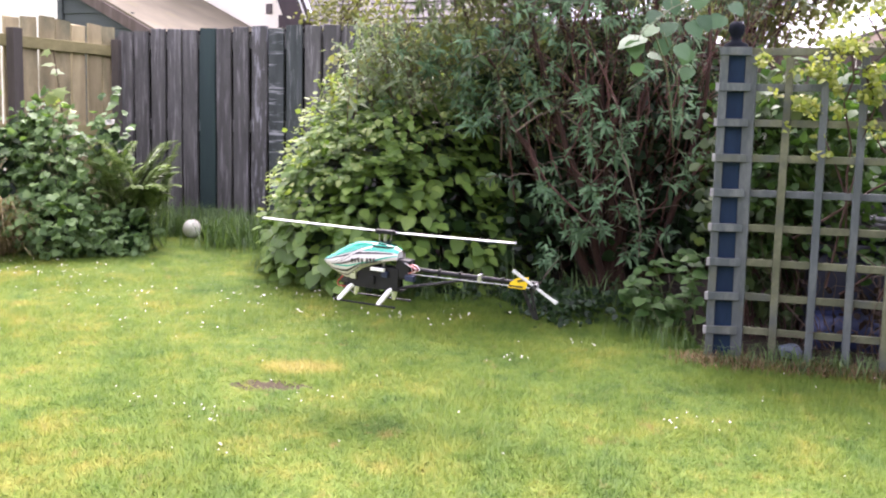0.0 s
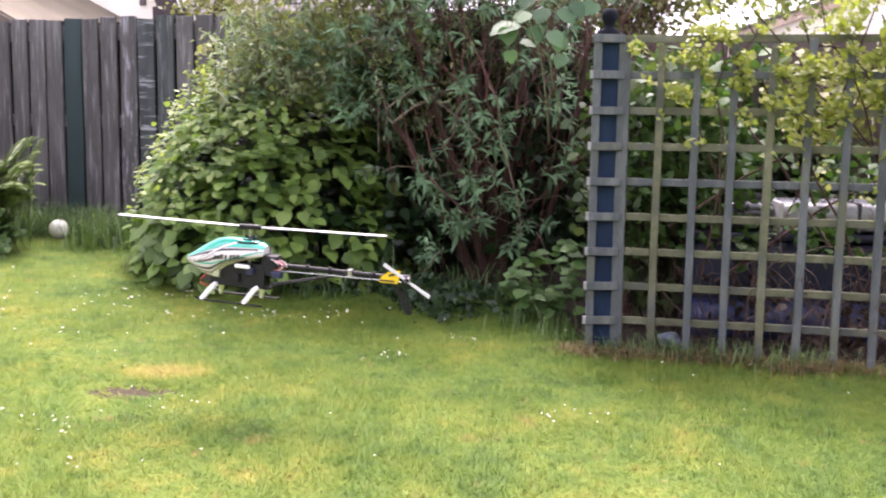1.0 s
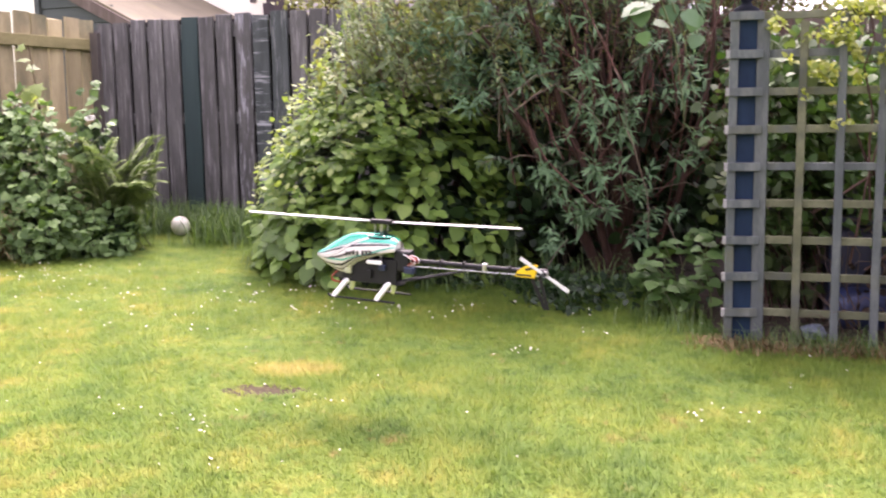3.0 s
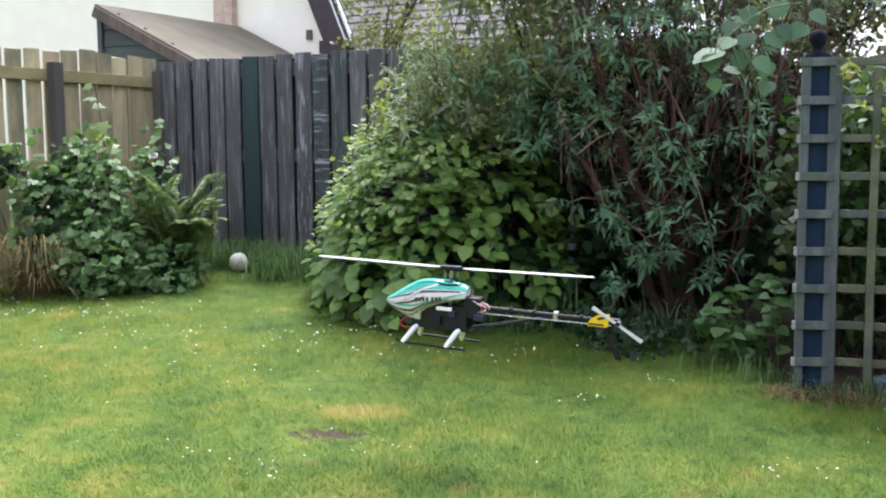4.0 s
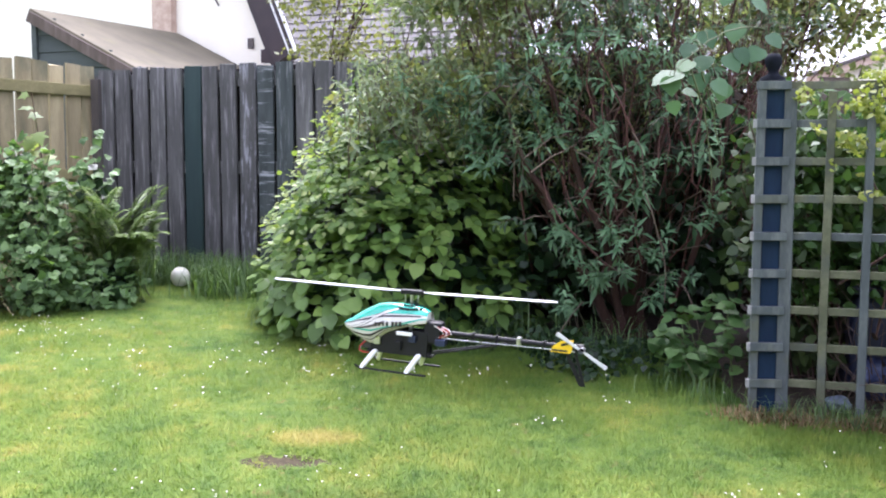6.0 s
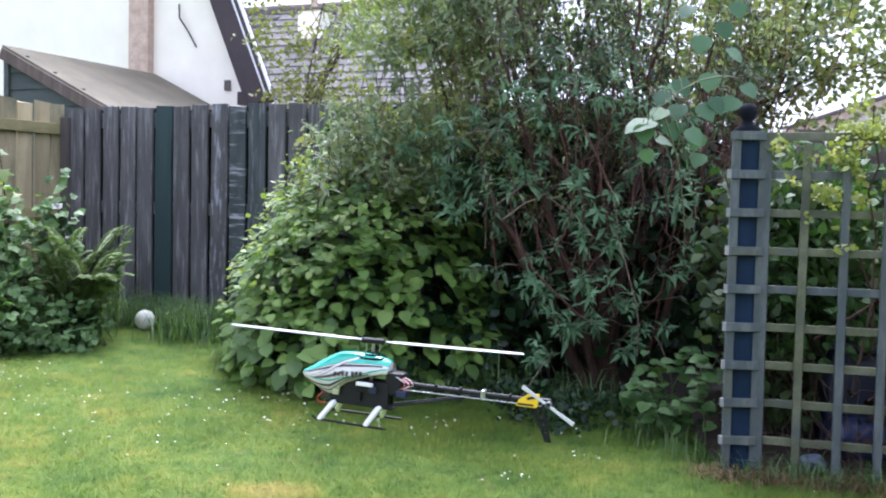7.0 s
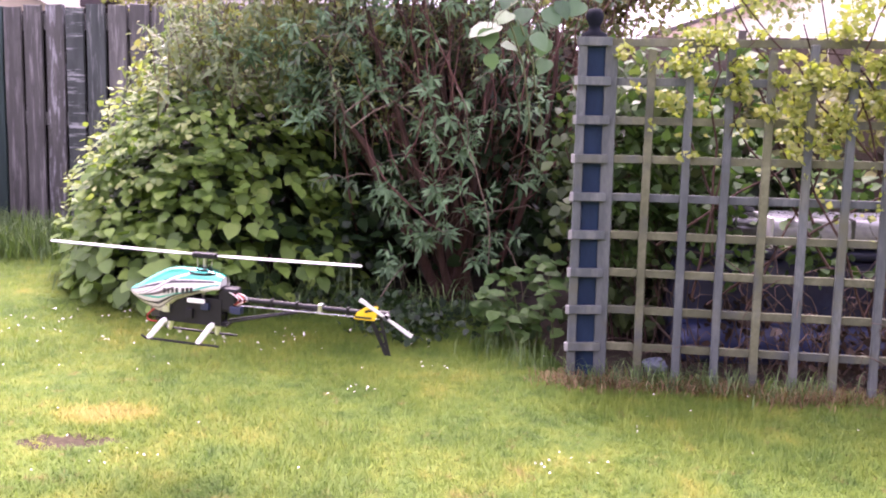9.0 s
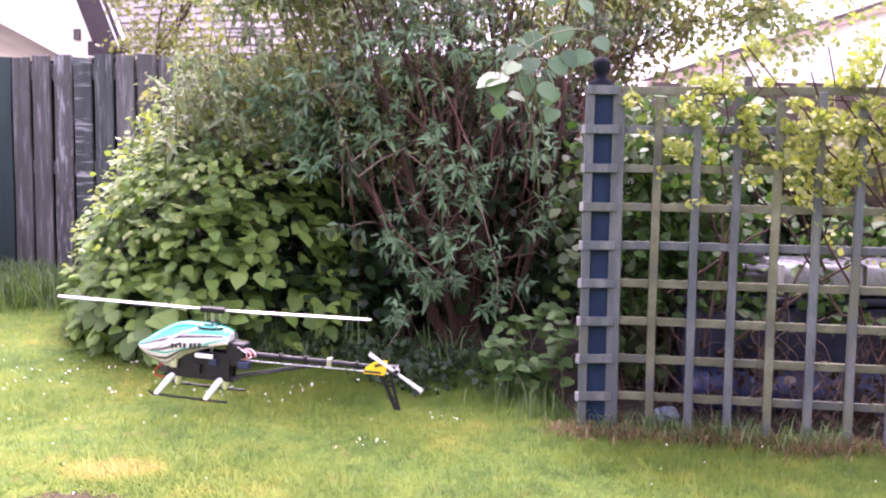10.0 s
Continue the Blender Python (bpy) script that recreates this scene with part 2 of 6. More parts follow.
M_POST = surface("blue_post", [(0.3, (0.008, 0.022, 0.052)), (0.7, (0.021, 0.050, 0.100))], 6, (2, 2, 0.5), 0.75, 0.3, 60, 0.1,
                 wear=(0.03, 0.05, 0.08), wear_scale=4.0, wear_at=(0.62, 0.78), spec=0.2)
M_RENDER = surface("white_render", [(0.3, (0.740, 0.699, 0.588)), (0.7, (0.840, 0.796, 0.671))], 3, (1, 1, 1), 0.9, 0.3, 120, 0.0, toned=False)
M_HARL = surface("pink_harling", [(0.3, (0.36, 0.25, 0.19)), (0.7, (0.56, 0.44, 0.36))], 12, (1, 1, 1), 0.95, 0.8, 60, 0.0, toned=False)
M_FELT = surface("roofing_felt", [(0.3, (0.140, 0.122, 0.084)), (0.7, (0.259, 0.221, 0.152))], 2.5, (1, 1, 1), 0.9, 0.5, 150, 0.0, wear=(0.22, 0.20, 0.10), wear_scale=3.2, wear_at=(0.56, 0.80))
M_CLAD = surface("shed_cladding", [(0.3, (0.05, 0.065, 0.065)), (0.7, (0.10, 0.12, 0.115))], 5, (0.4, 3, 3), 0.85, 0.5, 60, 0.3)
M_TRIM = surface("dark_timber_trim", [(0.3, (0.025, 0.014, 0.018)), (0.7, (0.056, 0.033, 0.036))], 5, (1, 1, 1), 0.6, 0.2, 60, 0.1)
M_VERGE = surface("roof_verge", [(0.3, (0.10, 0.085, 0.08)), (0.7, (0.2, 0.17, 0.16))], 6, (1, 1, 1), 0.85, 0.4, 60, 0.1)
M_WHITE = surface("white_trim", [(0.3, (0.66, 0.66, 0.68)), (0.7, (0.8, 0.8, 0.8))], 5, (1, 1, 1), 0.5, 0.1, 60, 0.05, toned=False)
M_SLATE = surface("grey_slate", [(0.3, (0.055, 0.051, 0.056)), (0.7, (0.110, 0.098, 0.102))], 5, (1, 1, 1), 0.75, 0.4, 50, 0.55, wear=(0.2, 0.19, 0.16), wear_scale=3, wear_at=(0.6, 0.8))
M_BARK = surface("brown_bark", [(0.25, (0.034, 0.015, 0.011)), (0.5, (0.069, 0.032, 0.023)), (0.75, (0.126, 0.069, 0.048))], 14, (2, 2, 0.4), 0.95, 0.9, 70, 0.3)
M_TWIG = surface("dry_twig", [(0.3, (0.12, 0.082, 0.06)), (0.7, (0.26, 0.20, 0.15))], 10, (1, 1, 1), 0.9, 0.3, 60, 0.5)
M_STALK = surface("green_stalk", [(0.3, (0.07, 0.10, 0.03)), (0.7, (0.15, 0.19, 0.07))], 10, (1, 1, 1), 0.7, 0.2, 60, 0.3)
M_BROAD = leaf_material("broad_leaf", [(0.15, (0.070, 0.135, 0.034)), (0.45, (0.128, 0.230, 0.048)), (0.7, (0.200, 0.325, 0.066)), (0.95, (0.34, 0.46, 0.12))], 0.45, 0.25, 1.5, 0.3)
M_TIPS = leaf_material("young_leaf", [(0.15, (0.15, 0.22, 0.07)), (0.5, (0.27, 0.36, 0.11)), (0.9, (0.46, 0.52, 0.22))], 0.5, 0.35)
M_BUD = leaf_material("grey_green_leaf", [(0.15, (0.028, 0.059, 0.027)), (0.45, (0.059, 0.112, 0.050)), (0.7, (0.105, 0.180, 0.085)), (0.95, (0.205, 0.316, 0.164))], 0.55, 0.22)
M_CLIMB = leaf_material("golden_leaf", [(0.15, (0.152, 0.216, 0.041)), (0.45, (0.287, 0.344, 0.075)), (0.75, (0.422, 0.448, 0.122)), (0.95, (0.566, 0.528, 0.204))], 0.5, 0.45)
M_LIME = leaf_material("round_leaf", [(0.15, (0.045, 0.107, 0.043)), (0.5, (0.072, 0.156, 0.063)), (0.9, (0.111, 0.214, 0.090))], 0.5, 0.3, 1.5, 0.2)
M_RASP = leaf_material("bramble_leaf", [(0.15, (0.058, 0.122, 0.038)), (0.45, (0.122, 0.225, 0.073)), (0.7, (0.197, 0.329, 0.115)), (0.92, (0.340, 0.500, 0.203))], 0.5, 0.3)
M_FERN = leaf_material("fern_leaf", [(0.15, (0.099, 0.163, 0.047)), (0.5, (0.178, 0.279, 0.077)), (0.9, (0.295, 0.390, 0.135))], 0.5, 0.35)
# near-black green: the shade inside the plants is put into the leaf colour
M_SHADE = leaf_material("shade_dark_leaf", [(0.15, (0.009, 0.028, 0.011)), (0.5, (0.022, 0.055, 0.02)), (0.9, (0.05, 0.105, 0.038))], 0.45, 0.25)
M_SPARSE = leaf_material("olive_leaf", [(0.15, (0.120, 0.144, 0.052)), (0.5, (0.240, 0.261, 0.099)), (0.9, (0.423, 0.408, 0.172))], 0.6, 0.35)
M_PETAL = surface("daisy_petal", [(0.3, (0.46, 0.46, 0.38)), (0.7, (0.62, 0.61, 0.54))], 30, (1, 1, 1), 0.7, 0.0, 90, 0.1, toned=False)

# ---- builders ----
def mesh_of(name, verts, faces, material, smooth=False, slots=None, index=None):
    me = bpy.data.meshes.new(name)
    me.from_pydata([tuple(v) for v in verts], [], [tuple(f) for f in faces])
    for s in (slots or [material]):
        me.materials.append(s)
    if index is not None:
        me.polygons.foreach_set("material_index", np.array(index, dtype=np.int32))
    if smooth:
        me.polygons.foreach_set("use_smooth", np.ones(len(me.polygons), dtype=bool))
    me.update()
    return me


def quick_mesh(name, verts, faces, material, smooth=False):
    """verts (n,3) and same-length faces (m,k) as arrays."""
    me = bpy.data.meshes.new(name)
    n, k = faces.shape
    me.vertices.add(len(verts))
    me.vertices.foreach_set("co", np.ascontiguousarray(verts, dtype=np.float32).ravel())
    me.loops.add(n * k)
    me.loops.foreach_set("vertex_index", np.ascontiguousarray(faces, dtype=np.int32).ravel())
    me.polygons.add(n)
    me.polygons.foreach_set("loop_start", np.arange(0, n * k, k, dtype=np.int32))
    me.polygons.foreach_set("loop_total", np.full(n, k, dtype=np.int32))
    if smooth:
        me.polygons.foreach_set("use_smooth", np.ones(n, dtype=bool))
    me.materials.append(material)
    me.update(calc_edges=True)
    me.validate()
    return me


def place(name, me, parent=None, m=None, label="", kind=""):
    ob = new(name, me)
    if m is not None:
        ob.matrix_basis = m
    if parent is not None:
        ob.parent = parent
    return tagged(ob, label, "", "", kind)


def part(name, bm, material, parent=None, label="", smooth=False):
    me = bpy.data.meshes.new(name)
    bm.to_mesh(me)
    bm.free()
    me.materials.append(material)
    if smooth:
        me.polygons.foreach_set("use_smooth", np.ones(len(me.polygons), dtype=bool))
    return place(name, me, parent, None, label)


def add_box(bm, centre, size, turn=None, bevel=0.0):
    m = Matrix.Translation(centre) @ (turn or Matrix()) @ Matrix.Diagonal((*size, 1))
    made = bmesh.ops.create_cube(bm, size=1.0, matrix=m)
    if bevel:
        edges = list({e for v in made["verts"] for e in v.link_edges})
        bmesh.ops.bevel(bm, geom=edges, offset=bevel, segments=2, affect="EDGES", profile=0.6)
    return bm


def box(centre, size, turn=None, bevel=0.0):
    return add_box(bmesh.new(), centre, size, turn, bevel)


def tube_arrays(points, radii, sides=6):
    p = np.array(points, float)
    r = np.broadcast_to(np.array(radii, float), (len(p),))
    t = np.gradient(p, axis=0)
    t /= np.linalg.norm(t, axis=1, keepdims=True) + 1e-9
    ref = np.where(np.abs(t[:, 2:3]) > 0.9, np.array([[1.0, 0, 0]]), np.array([[0, 0, 1.0]]))
    a = np.cross(t, ref)
    a /= np.linalg.norm(a, axis=1, keepdims=True) + 1e-9
    b = np.cross(t, a)
    ang = np.linspace(0, 2 * np.pi, sides, endpoint=False)
    ring = a[:, None] * np.cos(ang)[None, :, None] + b[:, None] * np.sin(ang)[None, :, None]
    v = (p[:, None] + ring * r[:, None, None]).reshape(-1, 3)
    i = np.arange(len(p) - 1)[:, None] * sides
    k = np.arange(sides)[None]
    k2 = (k + 1) % sides
    f = np.stack([i + k, i + k2, i + sides + k2, i + sides + k], -1).reshape(-1, 4)
    return v, f


def tubes(name, lines, material, sides=6, closed=True):
    """lines: (points, radii) each; joined in one smooth mesh."""
    vs, fs, n = [], [], 0
    for pts, rad in lines:
        v, f = tube_arrays(pts, rad, sides)
        vs.append(v), fs.append(f + n)
        n += len(v)
    return quick_mesh(name, np.concatenate(vs), np.concatenate(fs), material, True)


def unit(a):
    return a / (np.linalg.norm(a, axis=-1, keepdims=True) + 1e-9)


def leaf_shape(width=0.36, fold=0.06, droop=0.12, waist=(0.28, 0.62)):
    """A pointed leaf of length 1 along y, folded at the midrib: 8 points, 6 faces as triangles."""
    a, b = waist
    v = np.array([(0, 0, 0), (-width, a, fold), (0, a, 0), (width, a, fold), (-width * 0.82, b, fold - droop * 0.4), (0, b, -droop * 0.45),
                  (width * 0.82, b, fold - droop * 0.4), (0, 1, -droop)])
    f = np.array([(0, 2, 1), (0, 3, 2), (1, 2, 5), (1, 5, 4), (2, 3, 6), (2, 6, 5), (4, 5, 7), (5, 6, 7)])
    return v, f


def heart_shape(width=0.42, fold=0.05, droop=0.14):
    """A heart-shaped leaf with a drawn-out tip, length 1 along y: seven cross rows, wavy at the edge."""
    rows = ((0.0, 0.32), (0.09, 0.76), (0.27, 1.0), (0.48, 0.95), (0.68, 0.70), (0.85, 0.34))
    v, f = [], []
    for k, (y, w) in enumerate(rows):
        z = -droop * max(y, 0) ** 2
        v += [(-width * w, y, z + fold * w + (0.012 if k % 2 else -0.012)), (0, max(y, 0.04), z), (width * w, y, z + fold * w - (0.010 if k % 2 else -0.014))]
    v.append((0, 1, -droop))
    for k in range(5):
        a, b = 3 * k, 3 * k + 3
        for i in (0, 1):
            f += [(a + i, a + i + 1, b + i + 1), (a + i, b + i + 1, b + i)]
    f += [(15, 16, 18), (16, 17, 18)]
    return np.array(v), np.array(f)


def slim_shape(width=0.14, droop=0.26):
    v = np.array([(0, 0, 0), (-width, 0.4, 0.03), (width, 0.4, 0.03), (0, 0.45, -0.01 - droop * 0.2), (0, 1, -droop)])
    f = np.array([(0, 3, 1), (0, 2, 3), (1, 3, 4), (3, 2, 4)])
    return v, f


def leaves(shape, at, along, up, size):
    """Points and faces of many leaves: each starts at a point, runs along one way, with its face towards another."""
    v, f = shape
    y = unit(np.asarray(along, float))
    x = unit(np.cross(y, np.asarray(up, float)))
    z = np.cross(x, y)
    s = np.asarray(size, float)[:, None, None]
    w = at[:, None] + s * (x[:, None] * v[None, :, 0:1] + y[:, None] * v[None, :, 1:2] + z[:, None] * v[None, :, 2:3])
    faces = f[None] + (np.arange(len(at)) * len(v))[:, None, None]
    return w.reshape(-1, 3), faces.reshape(-1, f.shape[1])


def ground_z(x, y):
    return 0.047 * (np.clip(y, -2.0, 9.0) - 3.0) + 0.01


def on_ground(x, y):
    return float(ground_z(x, y))


rng = np.random.default_rng(11)
# the garden's own axes: along the back fence, and away from the camera
CORNER = np.array((-2.69, 8.29))
YAW = -24.06
AU = np.array((math.cos(radians(YAW)), math.sin(radians(YAW))))
AV = np.array((-AU[1], AU[0]))


def uv(u, v):
    p = CORNER + AU * u + AV * v
    return float(p[0]), float(p[1])


def frame_uv(u, v, z):
    x, y = uv(u, v)
    return pose(x, y, z, 0, 0, YAW)


# ---- ground ----
xs = np.concatenate([np.linspace(-220, -8, 9), np.linspace(-6, 6, 61), np.linspace(8, 220, 9)])
ys = np.concatenate([np.linspace(-220, -4, 9), np.linspace(-2, 10, 61), np.linspace(12, 220, 9)])
gx, gy = np.meshgrid(xs, ys)
bumps = np.array([noise.noise(Vector((a * 0.9, b * 0.9, 0))) for a, b in zip(gx.ravel(), gy.ravel())])
gv = np.stack([gx.ravel(), gy.ravel(), ground_z(gx, gy).ravel() + 0.008 * bumps], 1)
nx, ny = len(xs), len(ys)
ii = (np.arange(ny - 1)[:, None] * nx + np.arange(nx - 1)[None]).ravel()
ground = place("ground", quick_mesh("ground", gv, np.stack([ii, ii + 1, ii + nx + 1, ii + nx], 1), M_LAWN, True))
tagged(ground, "mown garden lawn with a bare patch of soil", "lawn", "", "structure")


def blades(name, xy, height, width, lean, material, sides_lean=0.5):
    """Many grass blades, three points and a bent tip each."""
    n = len(xy)
    a = rng.uniform(0, 2 * np.pi, n)
    d = np.stack([np.cos(a), np.sin(a), np.zeros(n)], 1)
    side = np.stack([-d[:, 1], d[:, 0], np.zeros(n)], 1)
    base = np.stack([xy[:, 0], xy[:, 1], ground_z(xy[:, 0], xy[:, 1]) - 0.004], 1)
    h, w, ln = height[:, None], width[:, None], lean[:, None]
    up = np.array([[0, 0, 1.0]])
    p0, p1 = base - side * w / 2, base + side * w / 2
    mid = base + up * h * 0.6 + d * h * ln * 0.35
    tip = base + up * h * (1 - 0.35 * ln) + d * h * ln
    v = np.stack([p0, p1, mid + side * w * 0.35, mid - side * w * 0.35, tip], 1).reshape(-1, 3)
    o = (np.arange(n) * 5)[:, None]
    f = np.concatenate([o + np.array([[0, 1, 2]]), o + np.array([[0, 2, 3]]), o + np.array([[3, 2, 4]])], 1).reshape(-1, 3)
    return place(name, quick_mesh(name, v, f, material), None, None, "", "stuff")

# lawn blades, denser towards the near edge
def fine_blades(name, xy, height, width, lean, material):
    """Fine turf: one slim leaning triangle for each blade."""
    n = len(xy)
    a = rng.uniform(0, 2 * np.pi, n)
    d = np.stack([np.cos(a), np.sin(a), np.zeros(n)], 1)
    side = np.stack([-d[:, 1], d[:, 0], np.zeros(n)], 1) * width[:, None] / 2
    base = np.stack([xy[:, 0], xy[:, 1], ground_z(xy[:, 0], xy[:, 1]) - 0.003], 1)
    tip = base + np.array([[0, 0, 1.0]]) * (height * (1 - 0.3 * lean))[:, None] + d * (height * lean)[:, None]
    v = np.stack([base - side, base + side, tip], 1).reshape(-1, 3)
    return place(name, quick_mesh(name, v, np.arange(3 * n).reshape(-1, 3), material), None, None, "", "stuff")


def lawn_points(n, x0, x1, y0, y1, bias):
    x = rng.uniform(x0, x1, n)
    y = y0 + (y1 - y0) * rng.uniform(0, 1, n) ** bias
    ragged = np.array([noise.noise(Vector((p * 13.0, q * 13.0, 4.0))) for p, q in zip(x, y)])
    bare = ((x + 0.555) / 0.17) ** 2 + ((y - 3.69) / 0.07) ** 2 + 1.1 * ragged + rng.normal(0, 0.3, n) < 0.85
    u = (x - CORNER[0]) * AU[0] + (y - CORNER[1]) * AU[1]
    v = (x - CORNER[0]) * AV[0] + (y - CORNER[1]) * AV[1]
    bed = ((x - 1.410) * 0.322 + (y - 4.262) * 0.947 > 0.04) & (x > 1.3)
    shade = (x > -0.85) & (x < 1.7) & (y > np.interp(x, [-0.85, -0.3, 0.4, 1.2, 1.7], [6.25, 5.6, 5.6, 5.3, 5.0]))
    keep = ~bare & ~bed & ~shade & (v < -0.1) & (np.abs(x - 0.1) < 0.75 * y + 0.5 + rng.normal(0, 0.22, n)) & (y > 1.95 + np.abs(rng.normal(0, 0.25, n)))
    return np.stack([x, y], 1)[keep]


pts = lawn_points(1300000, -4.0, 4.2, 1.95, 7.4, 1.35)
n = len(pts)
tuft = np.array([noise.noise(Vector((a * 2.2, b * 2.2, 3.0))) for a, b in pts])
lawn = fine_blades("lawn_grass", pts, (0.012 + 0.018 * rng.uniform(0, 1, n)) * (1.1 + 0.8 * tuft) * np.where(rng.uniform(0, 1, n) < 0.05, 1.8, 1.0), rng.uniform(0.0030, 0.0058, n), rng.uniform(0.3, 1.5, n), M_BLADE)
rest_xy = np.stack([rng.uniform(-4.4, 3.9, 330000), rng.uniform(-4.0, 7.0, 330000)], 1)
seen = (rest_xy[:, 1] > 2.0 + np.abs(rng.normal(0, 0.22, len(rest_xy)))) & (np.abs(rest_xy[:, 0] - 0.1) < 0.75 * rest_xy[:, 1] + 0.5 + rng.normal(0, 0.22, len(rest_xy)))
rest_uv = (rest_xy - np.array(CORNER[:2])) @ np.array([[AU[0], AV[0]], [AU[1], AV[1]]])
rest_bed = ((rest_xy[:, 0] - 1.410) * 0.322 + (rest_xy[:, 1] - 4.262) * 0.947 > 0.04) & (rest_xy[:, 0] > 1.3)
rest_xy = rest_xy[~seen & ~rest_bed & (rest_uv[:, 0] > 0.15) & (rest_uv[:, 1] < -0.1)]
n = len(rest_xy)
tagged(fine_blades("outer_lawn_grass", rest_xy, rng.uniform(0.018, 0.034, n), rng.uniform(0.009, 0.016, n), rng.uniform(0.4, 1.7, n), M_BLADE), "short green grass over the rest of the lawn", "grass", "", "stuff")
tagged(lawn, "short green lawn grass with dry yellow drifts", "grass", "", "stuff")


def strip_points(n, path, spread):
    p = np.array(path, float)
    t = rng.uniform(0, len(p) - 1.001, n)
    i = t.astype(int)
    q = p[i] + (p[i + 1] - p[i]) * (t - i)[:, None]
    return q + rng.normal(0, spread, (n, 2))


# longer grass along the back fence, under the shrubs and by the post
long_xy = np.concatenate([strip_points(3600, [uv(0.3, -0.45), uv(1.2, -0.5), uv(1.9, -0.6)], 0.16),
                          strip_points(1300, [(-1.0, 6.15), (-0.3, 5.5), (0.4, 5.5), (1.1, 5.2)], 0.08)])
long_xy = long_xy[np.hypot(long_xy[:, 0] + 1.79, (long_xy[:, 1] - 7.1) * 0.7) > 0.16]
n = len(long_xy)
tagged(blades("tall_grass", long_xy, rng.uniform(0.08, 0.34, n) * np.where(np.arange(n) < 3600, 1.0, 0.38), rng.uniform(0.004, 0.008, n), rng.uniform(0.2, 1.3, n), M_TALL),
       "tall uncut grass against the dark fence", "grass", "", "stuff")
n = 150
tagged(blades("post_grass", strip_points(n, [(1.0, 4.75), (1.12, 4.5), (1.2, 4.36)], 0.06), rng.uniform(0.04, 0.16, n), rng.uniform(0.0025, 0.005, n), rng.uniform(0.2, 0.9, n), M_TALL),
       "tall grass stems beside the blue post", "grass", "", "stuff")
dry_xy = strip_points(5200, [(1.2, 4.22), (1.45, 4.18), (1.9, 4.02), (2.9, 3.68)], 0.06)
dry_xy = dry_xy[np.array([noise.noise(Vector((a * 4.0, b * 4.0, 9.0))) for a, b in dry_xy]) + rng.normal(0, 0.25, len(dry_xy)) > 0.0]
n = len(dry_xy)
tagged(blades("dry_grass", dry_xy, rng.uniform(0.012, 0.07, n), rng.uniform(0.0025, 0.005, n), rng.uniform(0.5, 1.5, n), M_STRAW),
       "dead straw-coloured grass at the trellis foot", "dry grass", "", "stuff")


n = 800
foot_xy = strip_points(n, [(1.3, 4.22), (1.9, 4.03), (2.9, 3.69)], 0.05)
foot_xy = foot_xy[np.array([noise.noise(Vector((a * 3.0, b * 3.0, 2.0))) for a, b in foot_xy]) > -0.05]
n = len(foot_xy)
tagged(blades("trellis_grass", foot_xy, rng.uniform(0.03, 0.15, n), rng.uniform(0.003, 0.006, n), rng.uniform(0.3, 1.2, n), M_TALL),
       "uneven green grass tufts at the trellis foot", "grass", "", "stuff")


mound_xy = rng.normal(0, 1, (520, 2)) * (0.11, 0.035) + (2.16, 3.90)
n = len(mound_xy)
tagged(blades("withered_tuft", mound_xy, rng.uniform(0.02, 0.09, n), rng.uniform(0.002, 0.004, n), rng.uniform(0.4, 1.6, n), M_STRAW),
       "low mound of withered grass by the trellis", "dry grass", "", "stuff")
tagged(blades("green_tuft", mound_xy[:150] + (-0.05, 0.03), rng.uniform(0.05, 0.15, 150), rng.uniform(0.003, 0.005, 150), rng.uniform(0.3, 1.2, 150), M_TALL),
       "green grass tuft by the trellis", "grass", "", "stuff")


# ---- daisies ----
rng = np.random.default_rng(21)


def daisy_shape():
    vs, fs = [(0, 0, 0.0006)], []
    for k in range(10):
        a = 2 * math.pi * k / 10
        for da, r, z in ((-0.22, 0.75, 0.001), (0, 1.0, 0.0), (0.22, 0.75, 0.001)):
            vs.append((r * math.cos(a + da), r * math.sin(a + da), z * 30))
        b = 1 + 3 * k
        fs += [(0, b, b + 1), (0, b + 1, b + 2)]
    return np.array(vs), np.array(fs)


def daisies(name, xy, label):
    n = len(xy)
    at = np.stack([xy[:, 0], xy[:, 1], ground_z(xy[:, 0], xy[:, 1]) + rng.uniform(0.03, 0.055, n)], 1)
    along = unit(rng.normal(0, 1, (n, 3)) * (1, 1, 0.2))
    up = unit(np.array([[0, -0.45, 1.0]]) + rng.normal(0, 0.25, (n, 3)))
    v, f = leaves(daisy_shape(), at, np.cross(up, along), up, rng.uniform(0.0028, 0.0048, n) * np.interp(xy[:, 1], [3.4, 5.0], [1.0, 1.35]))
    return tagged(place(name, quick_mesh(name, v, f, M_PETAL)), label, "daisies", "daisies in the lawn", "stuff")


spots = [(-2.85, 5.81, 0.42, 60), (-2.2, 5.72, 0.3, 30), (-1.42, 5.2, 0.35, 28), (-0.7, 5.09, 0.3, 20), (-0.21, 4.81, 0.22, 22), (0.18, 4.83, 0.14, 9), (-2.18, 5.06, 0.5, 24),
         (-1.12, 4.44, 0.4, 22), (0.41, 4.04, 0.05, 9), (0.95, 3.26, 0.10, 11), (-0.36, 3.46, 0.05, 7), (-0.85, 3.33, 0.09, 10), (-0.68, 3.19, 0.07, 8), (-0.6, 2.89, 0.05, 5),
         (0.07, 3.52, 1.3, 16), (1.54, 3.6, 0.4, 8), (0.63, 4.6, 0.5, 10), (-1.86, 3.73, 0.5, 8), (0.73, 4.35, 0.05, 5)]
